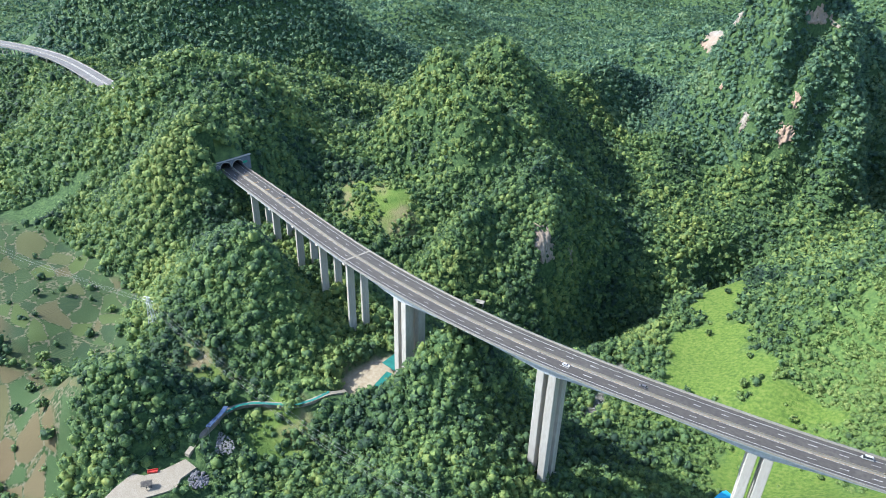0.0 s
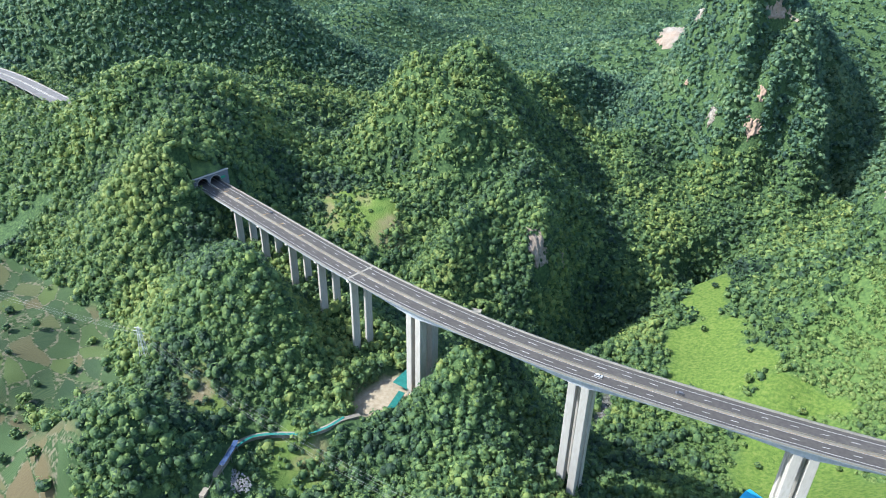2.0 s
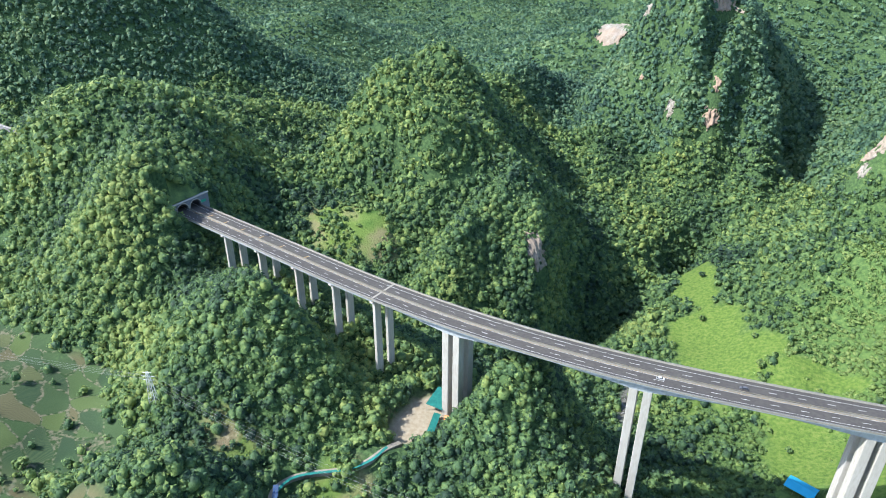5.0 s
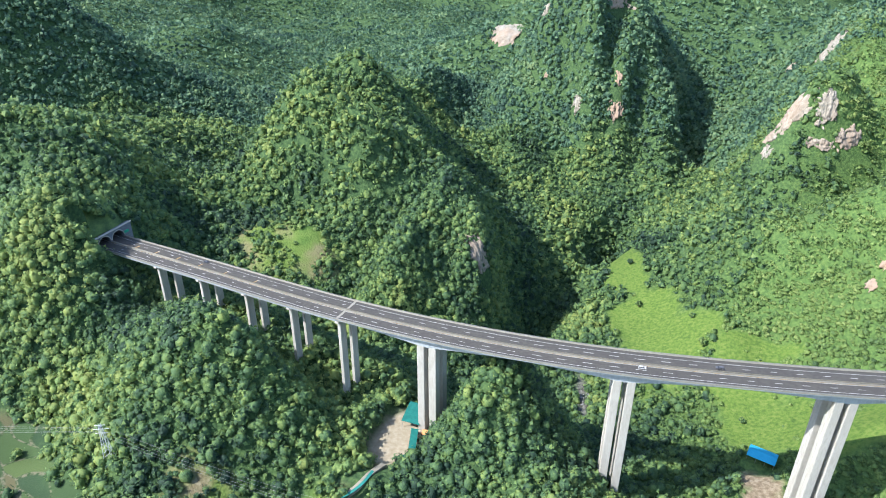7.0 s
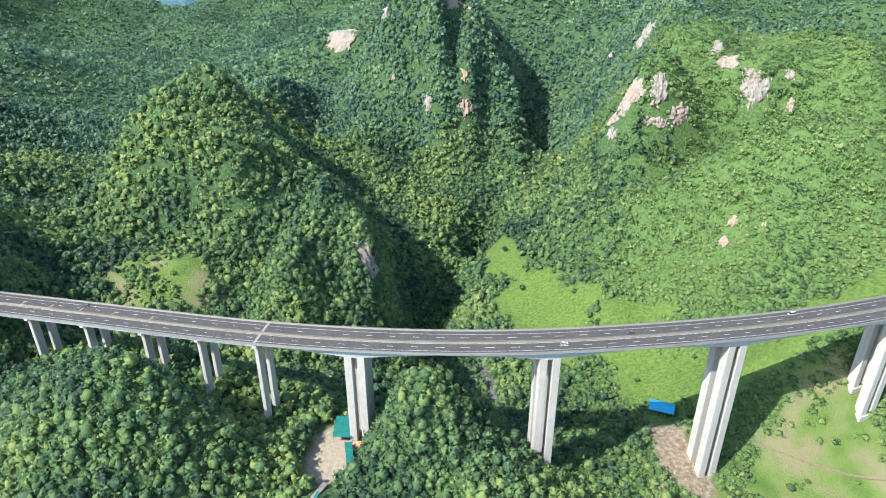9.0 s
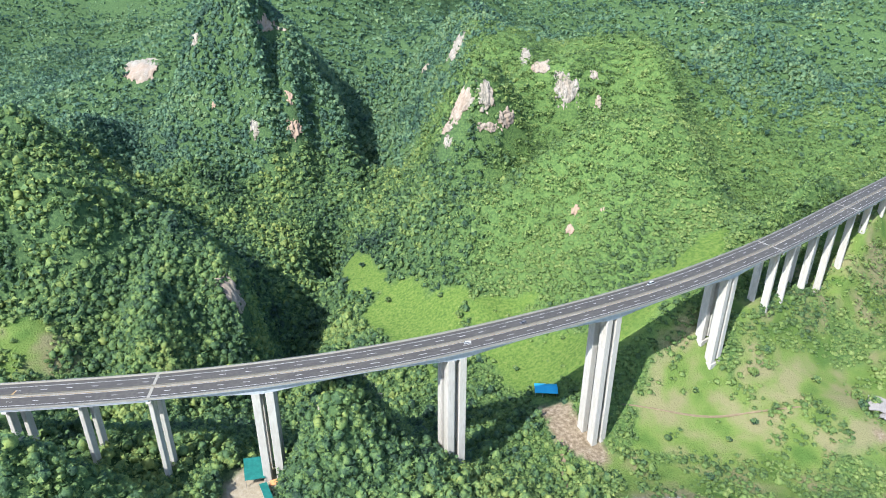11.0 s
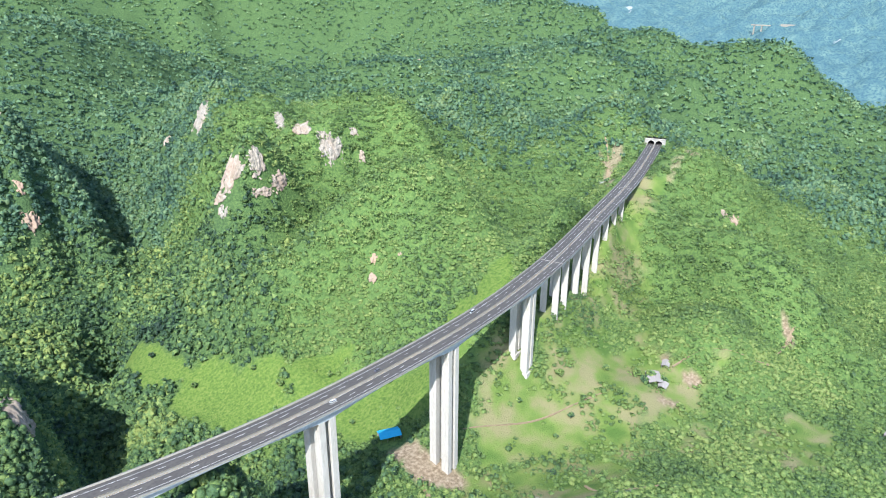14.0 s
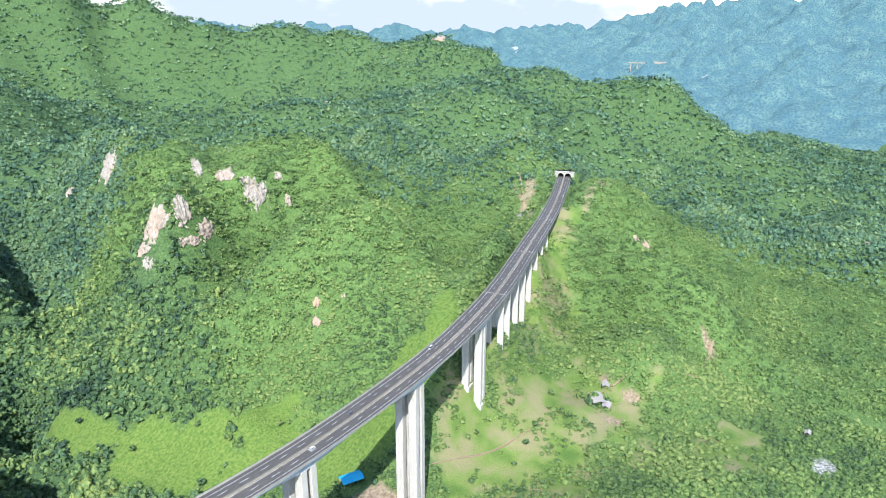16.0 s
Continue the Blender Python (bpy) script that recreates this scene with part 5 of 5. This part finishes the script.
MEADOW_TREES = ((58, 222, 8, 4), (20, 205, 7, 3.6), (105, 205, 6, 3), (-2, 300, 7, 3.4), (48, 262, 6, 2.8), (92, 140, 5, 2.6), (140, 150, 5, 2.4), (-20, 390, 7, 3.5), (30, 318, 6, 3),
                (270, 52, 8, 4.5), (292, 66, 6, 3.4), (255, 20, 5, 3), (310, 10, 7, 4), (330, 45, 6, 3.5), (228, 12, 5, 2.6), (350, -30, 6, 3.6), (190, -22, 5, 3), (215, 48, 5, 2.8))
FARM_TREES = ((282, -30, 5, 2.6), (322, -62, 6, 3.4), (365, -70, 7, 4.2), (245, -18, 4, 2.2), (300, 90, 6, 3.4), (362, 14, 8, 5), (356, 26, 7, 4.4), (366, 2, 7, 4.2), (349, 12, 6, 4))
FIELD_TREES = ((-330, -180, 8, 4.5), (-300, -200, 6, 3.6), (-285, -215, 6, 3.4), (-255, -205, 7, 4), (-420, -150, 6, 3.4), (-350, -222, 9, 5))
for trees, lab in ((MEADOW_TREES, "round leafy tree standing alone on open grass"), (FARM_TREES, "leafy tree near the farm by the river terraces"),
                   (FIELD_TREES, "dark bushy tree at the edge of the crop fields")):
    for k, (x, y, h, r) in enumerate(trees):
        tree(x, y, h, r, M_LEAF if k % 3 else M_SHRUB, 100 + k + len(trees), lab)

# ---- rock outcrops ----
M_DARKROCK = mat("dark quarried stone", (0.10, 0.10, 0.11), 0.9, 0, ((0.16, 0.16, 0.17), (0.06, 0.06, 0.07)), 0.5, 0.1, 2)
M_DARKROCK2 = mat("wet grey boulders", (0.16, 0.155, 0.15), 0.6, 0, ((0.24, 0.235, 0.23), (0.1, 0.1, 0.1)), 0.5, 0.1, 2)
rubble("rock_heap", "heap of dark broken stone below the yard", (-140, -163, 17), 9, 6, 3.5, 220, 0.9, M_DARKROCK, 3)
rubble("gravel_bed", "grey gravel bed beside the walkway", (-152, -139, ground_at(-152, -139)), 13, 7, 1.2, 420, 0.6, M_DARKROCK2, 4)
rubble("stream_boulders", "pale boulders and white water in the ravine", (-33, 142, -64), 6, 32, 2, 80, 1.0, M_DARKROCK2, 5)
ROCKS = []


def outcrop(x, y, w, h, seed=1, label="pale limestone cliff patch streaked with rust among the woods"):
    """A rock face that follows the slope upwards from its foot: upright ribs, ledges and a ragged rim."""
    st = max(0.7, w / 36)
    foot = ground_at(x, y)
    e = 0.2 * h + 4
    gx_, gy_ = ground_at(x + e, y) - ground_at(x - e, y), ground_at(x, y + e) - ground_at(x, y - e) + 0.5 * e
    ax, ay = gx_ / math.hypot(gx_, gy_), gy_ / math.hypot(gx_, gy_)
    up = np.arange(-25, 1.2 * h + 25, 1.0)
    h = min(h, max(0.95 * (height(x + ax * up, y + ay * up).max() - foot), 4.0))
    us, hs = np.arange(-0.62 * w, 0.62 * w, st), np.arange(-0.12 * h, 1.12 * h, max(0.8, h / 30))
    A, B = np.meshgrid(us, up)
    land = height(x + ay * A + ax * B, y - ax * A + ay * B)
    land = np.maximum.accumulate(land, 0) + 1e-3 * np.arange(len(up))[:, None]
    U, H = np.meshgrid(us, hs)
    Y = np.stack([np.interp(foot + hs, land[:, k], up, left=np.nan, right=np.nan) for k in range(len(us))], 1)
    o = 37.0 * seed
    n1 = max(2.5, 0.17 * w)
    d = np.sqrt((U / (0.5 * w)) ** 2 + ((H - 0.5 * h) / (0.52 * h)) ** 2) + 0.42 * vnoise(U + o, 0.7 * H, n1) + 0.3 * vnoise(U, 0.7 * H + o, 0.4 * n1)
    k = 1 - smooth(0.72, 1.02, d)
    rib = vnoise(U + o, 0.22 * H, 3.4) + 0.8 * vnoise(U + o, 0.4 * H, 1.5) + 0.5 * vnoise(U, 2 * H + o, 3.0)
    inside = (d < 1.06) & np.isfinite(Y)
    if inside.sum() < 12:
        return None
    mid = float(np.nanmedian(Y[inside]))
    inside &= np.abs(Y - mid) < 0.45 * h + 9
    deep = float(np.percentile(np.abs(Y[inside] - mid), 85))
    ROCKS.append((x + ax * (mid - 4), y + ay * (mid - 4), w, deep, ax, ay))
    Y = np.where(inside, Y, mid) + 0.8 - k * (1.5 * rib + 2.4)
    ny_, nx_ = U.shape
    ii = np.arange(nx_ * ny_).reshape(ny_, nx_)
    q = np.stack([ii[:-1, :-1], ii[:-1, 1:], ii[1:, 1:], ii[1:, :-1]], -1).reshape(-1, 4)
    whole = (inside[:-1, :-1] & inside[:-1, 1:] & inside[1:, 1:] & inside[1:, :-1]).ravel()
    used, flat_ = np.unique(q[whole], return_inverse=True)
    ob = mesh_from("rock_outcrop", np.stack([x + ay * U + ax * Y, y - ax * U + ay * Y, foot + H], -1).reshape(-1, 3)[used], flat_.reshape(-1, 4), M_ROCK)
    return tagged(ob, label, "rock", "limestone outcrops")


for k, c in enumerate((*CLIFFS_EAST, *CLIFFS_SMALL, *CLIFFS_TOWER)):
    outcrop(*c, 10 + k)
for k, c in enumerate(CLIFFS_SHADE):
    outcrop(*c, 70 + k, "shaded grey limestone cliff at the foot of the hill")
outcrop(*CLIFF_KNOLL, 42, "small bare ochre cliff on the wooded knoll")
outcrop(*CLIFF_NORTH, 43, "large pale orange cliff on the far mountain")

# ---- woods ----
def crowns(name, x, y, r, material, leaves, label, tall=(0.8, 1.3), size=0.42, core=0.84):
    """Crowns, each a lumpy core under a coat of leaf sprays, joined in one mesh."""
    n = len(x)
    z = height(x, y)
    sq = RNG.uniform(*tall, n)
    lift = r * sq * 0.45 + np.clip(RNG.normal(0.5, 0.9, n), -0.6, 2.6) * (r / 3)
    v, f = crown_template(1, -0.3)
    m = len(v)
    wob = core * (1 + 0.3 * (RNG.random((n, m)) * 2 - 1))
    turn = RNG.uniform(0, 6.283, n)
    c, q = np.cos(turn)[:, None], np.sin(turn)[:, None]
    body = np.stack([x[:, None] + r[:, None] * wob * (v[:, 0] * c - v[:, 1] * q), y[:, None] + r[:, None] * wob * (v[:, 0] * q + v[:, 1] * c),
                     (z + lift)[:, None] + (r * sq)[:, None] * wob * v[:, 2]], -1)
    V, F = [body.reshape(-1, 3)], [(f[None] + (np.arange(n) * m)[:, None, None]).reshape(-1, 3)]
    if not core:
        V, F, m = [], [], 0
    # leaf sprays: small tilted triangles, mostly facing outwards
    up = RNG.uniform(-0.15, 1.0, (n, leaves))
    az = RNG.uniform(0, 6.283, (n, leaves))
    flat = np.sqrt(1 - np.minimum(up * up, 0.999))
    d = np.stack([flat * np.cos(az), flat * np.sin(az), up], -1)
    ph = RNG.uniform(0, 6.283, (n, 2))
    lobes = 1 + flat * (0.26 * np.sin(3 * az + ph[:, :1]) + 0.2 * np.sin(2 * az + ph[:, 1:]))
    rr = r[:, None] * lobes * RNG.uniform(0.6, 1.2, (n, leaves))
    at = np.stack([x[:, None] + rr * d[..., 0], y[:, None] + rr * d[..., 1], (z + lift)[:, None] + rr * sq[:, None] * d[..., 2]], -1)
    nrm = d + RNG.normal(0, 0.5, d.shape) + (0, 0, 0.25)
    nrm /= np.linalg.norm(nrm, axis=-1, keepdims=True)
    a = np.cross(nrm, RNG.normal(0, 1, d.shape))
    a /= np.linalg.norm(a, axis=-1, keepdims=True)
    b = np.cross(nrm, a)
    w = (r[:, None] * size * RNG.uniform(0.55, 1.35, (n, leaves)))[..., None]
    p = np.stack([at + a * w, at - 0.55 * a * w + 0.8 * b * w, at - 0.55 * a * w - 0.8 * b * w], 2)
    V.append(p.reshape(-1, 3))
    F.append(np.arange(n * leaves * 3).reshape(-1, 3) + n * m)
    ob = mesh_from(name, np.concatenate(V), np.concatenate(F), material)
    return tagged(ob, label, "trees", kind="stuff")


def scatter(x0, x1, y0, y1, gap):
    a, b = np.meshgrid(np.arange(x0, x1, gap), np.arange(y0, y1, gap))
    a, b = a.ravel(), b.ravel()
    return a + RNG.uniform(-0.48, 0.48, len(a)) * gap, b + RNG.uniform(-0.48, 0.48, len(b)) * gap


def steeper(x, y):
    """More plants where the slope is steep, so that crowns close over it."""
    e = 3.0
    g = np.hypot(height(x + e, y) - height(x - e, y), height(x, y + e) - height(x, y - e)) / (2 * e)
    extra = np.clip((np.sqrt(1 + g * g) - 1) * 2.0, 0, 3.2)
    k = np.floor(extra + RNG.random(len(x))).astype(int)
    x2, y2 = np.repeat(x, k), np.repeat(y, k)
    return np.r_[x, x2 + RNG.uniform(-3, 3, len(x2))], np.r_[y, y2 + RNG.uniform(-3, 3, len(x2))]


def wooded(x, y, thin=0.0):
    m, g, f, so, ya, sa, st = zones(x, y)
    open_ground = np.clip(m * 0.996 + g * np.clip(0.72 + 1.1 * vnoise(x + 300, y, 21) + 0.5 * vnoise(x, y + 90, 60), 0.1, 0.985) + f * 0.985 + so + ya * 2 + sa + st, 0, 1)
    keep = RNG.random(len(x)) > np.maximum(open_ground, thin)
    s, n, dz = road_at(x, y)
    z = height(x, y)
    for rx_, ry_, w_, deep_, ax, ay in ROCKS:
        u, v = (x - rx_) * ay - (y - ry_) * ax, (x - rx_) * ax + (y - ry_) * ay
        keep &= ~((u / (0.46 * w_)) ** 2 + (v / (deep_ + 5)) ** 2 < 1 + 0.6 * vnoise(x, y, 7))
    clear = (np.abs(n) > 15.5) | (dz - z > 16) | (s < S_WEST - 10) | (s > S_END + 8)
    clear &= west_distance(x, y) > 17
    clear &= ~((np.abs(n) < 30) & (s > S_WEST - 5) & (s < S_WEST + 9))
    for wx, wy in WALK:
        clear &= np.hypot(x - wx, y - wy) > 8
    clear &= np.hypot((x + 154) / 17, (y + 187) / 30) > 1
    clear &= np.hypot((x + 140) / 13, (y + 163) / 10) > 1
    clear &= np.hypot((x - 103) / 16, (y - 86) / 17) > 1
    clear &= np.hypot((x + 152) / 15, (y + 138) / 11) > 1
    return keep & clear


def near_mask(x, y):
    return np.hypot(x + 30, y + 330) < 620


WOODS = "dense dark green broadleaf woodland on karst hills"
SCRUB = "bright green scrub and bushes covering the slopes"
x, y = steeper(*scatter(-560, 560, -290, 320, 4.4))
k = near_mask(x, y) & wooded(x, y)
x, y = x[k], y[k]
t_ = tone(x, y) > RNG.random(len(x))
r = np.where(t_, 1.3 + 2.3 * RNG.random(len(x)) ** 1.5, 1.7 + 3.4 * RNG.random(len(x)) ** 2.0)
crowns("woodland", x[~t_], y[~t_], r[~t_], M_LEAF, 23, WOODS, (0.75, 1.35), size=0.31)
crowns("scrub", x[t_], y[t_], r[t_], M_SHRUB, 20, SCRUB, (0.4, 0.8), size=0.32)
x, y = steeper(*scatter(-1150, 1250, -260, 1150, 6.9))
d = np.hypot(x + 30, y + 330)
k = (~near_mask(x, y)) & (d < 1330) & wooded(x, y)
x, y, d = x[k], y[k], d[k]
t_ = tone(x, y) > RNG.random(len(x))
# crowns beyond about a kilometre get the leaves with haze in their colour
hazed = ~t_ & (d + 90 * vnoise(x, y, 150) > 1050)
mid = ~t_ & ~hazed
r = 2.3 + 3.9 * RNG.random(len(x)) ** 2.0
crowns("woodland", x[mid], y[mid], r[mid], M_LEAF, 11, WOODS, size=0.5, core=0.72)
crowns("woodland", x[hazed], y[hazed], r[hazed], M_HAZE_LEAF, 7, "distant forest with haze painted into its cool green", size=0.54, core=0.72)
low = t_ & (RNG.random(len(x)) < 0.9)
tall_ = t_ & ~low
crowns("scrub", x[low], y[low], r[low] + 1.2, M_SHRUB, 19, SCRUB, (0.16, 0.34), size=0.26, core=0)
crowns("bushes", x[tall_], y[tall_], r[tall_] * 0.75, M_SHRUB, 14, "taller green bushes among the scrub", (0.6, 0.95), size=0.48, core=0.72)
x, y = scatter(-2400, 2400, -400, 2750, 13)
d = np.hypot(x + 30, y + 330)
k = ((y > 150) | (x > 900)) & (d >= 1330) & (d < 2950)
x, y = x[k], y[k]
k = wooded(x, y)
x, y = x[k], y[k]
t_ = 0.3 * tone(x, y) > RNG.random(len(x))
r = RNG.uniform(4.4, 8.4, len(x))
# most of the farthest crowns carry the painted haze too
crowns("far_woods", x[~t_], y[~t_], r[~t_], M_HAZE_LEAF, 7, "far woods on mountain slopes, haze painted into their green", (0.28, 0.55), size=0.6, core=0)
crowns("far_woods", x[t_], y[t_], r[t_], M_SHRUB, 7, "far bright green woods on mountain slopes", (0.28, 0.55), size=0.6, core=0)
# woods on the near side of the valley
x, y = scatter(-640, 640, -720, -290, 13)
k = wooded(x, y)
x, y = x[k], y[k]
crowns("woodland", x, y, RNG.uniform(4.0, 8.0, len(x)), M_LEAF, 16, "broadleaf woodland on the near side of the valley", size=0.3, core=0.8)
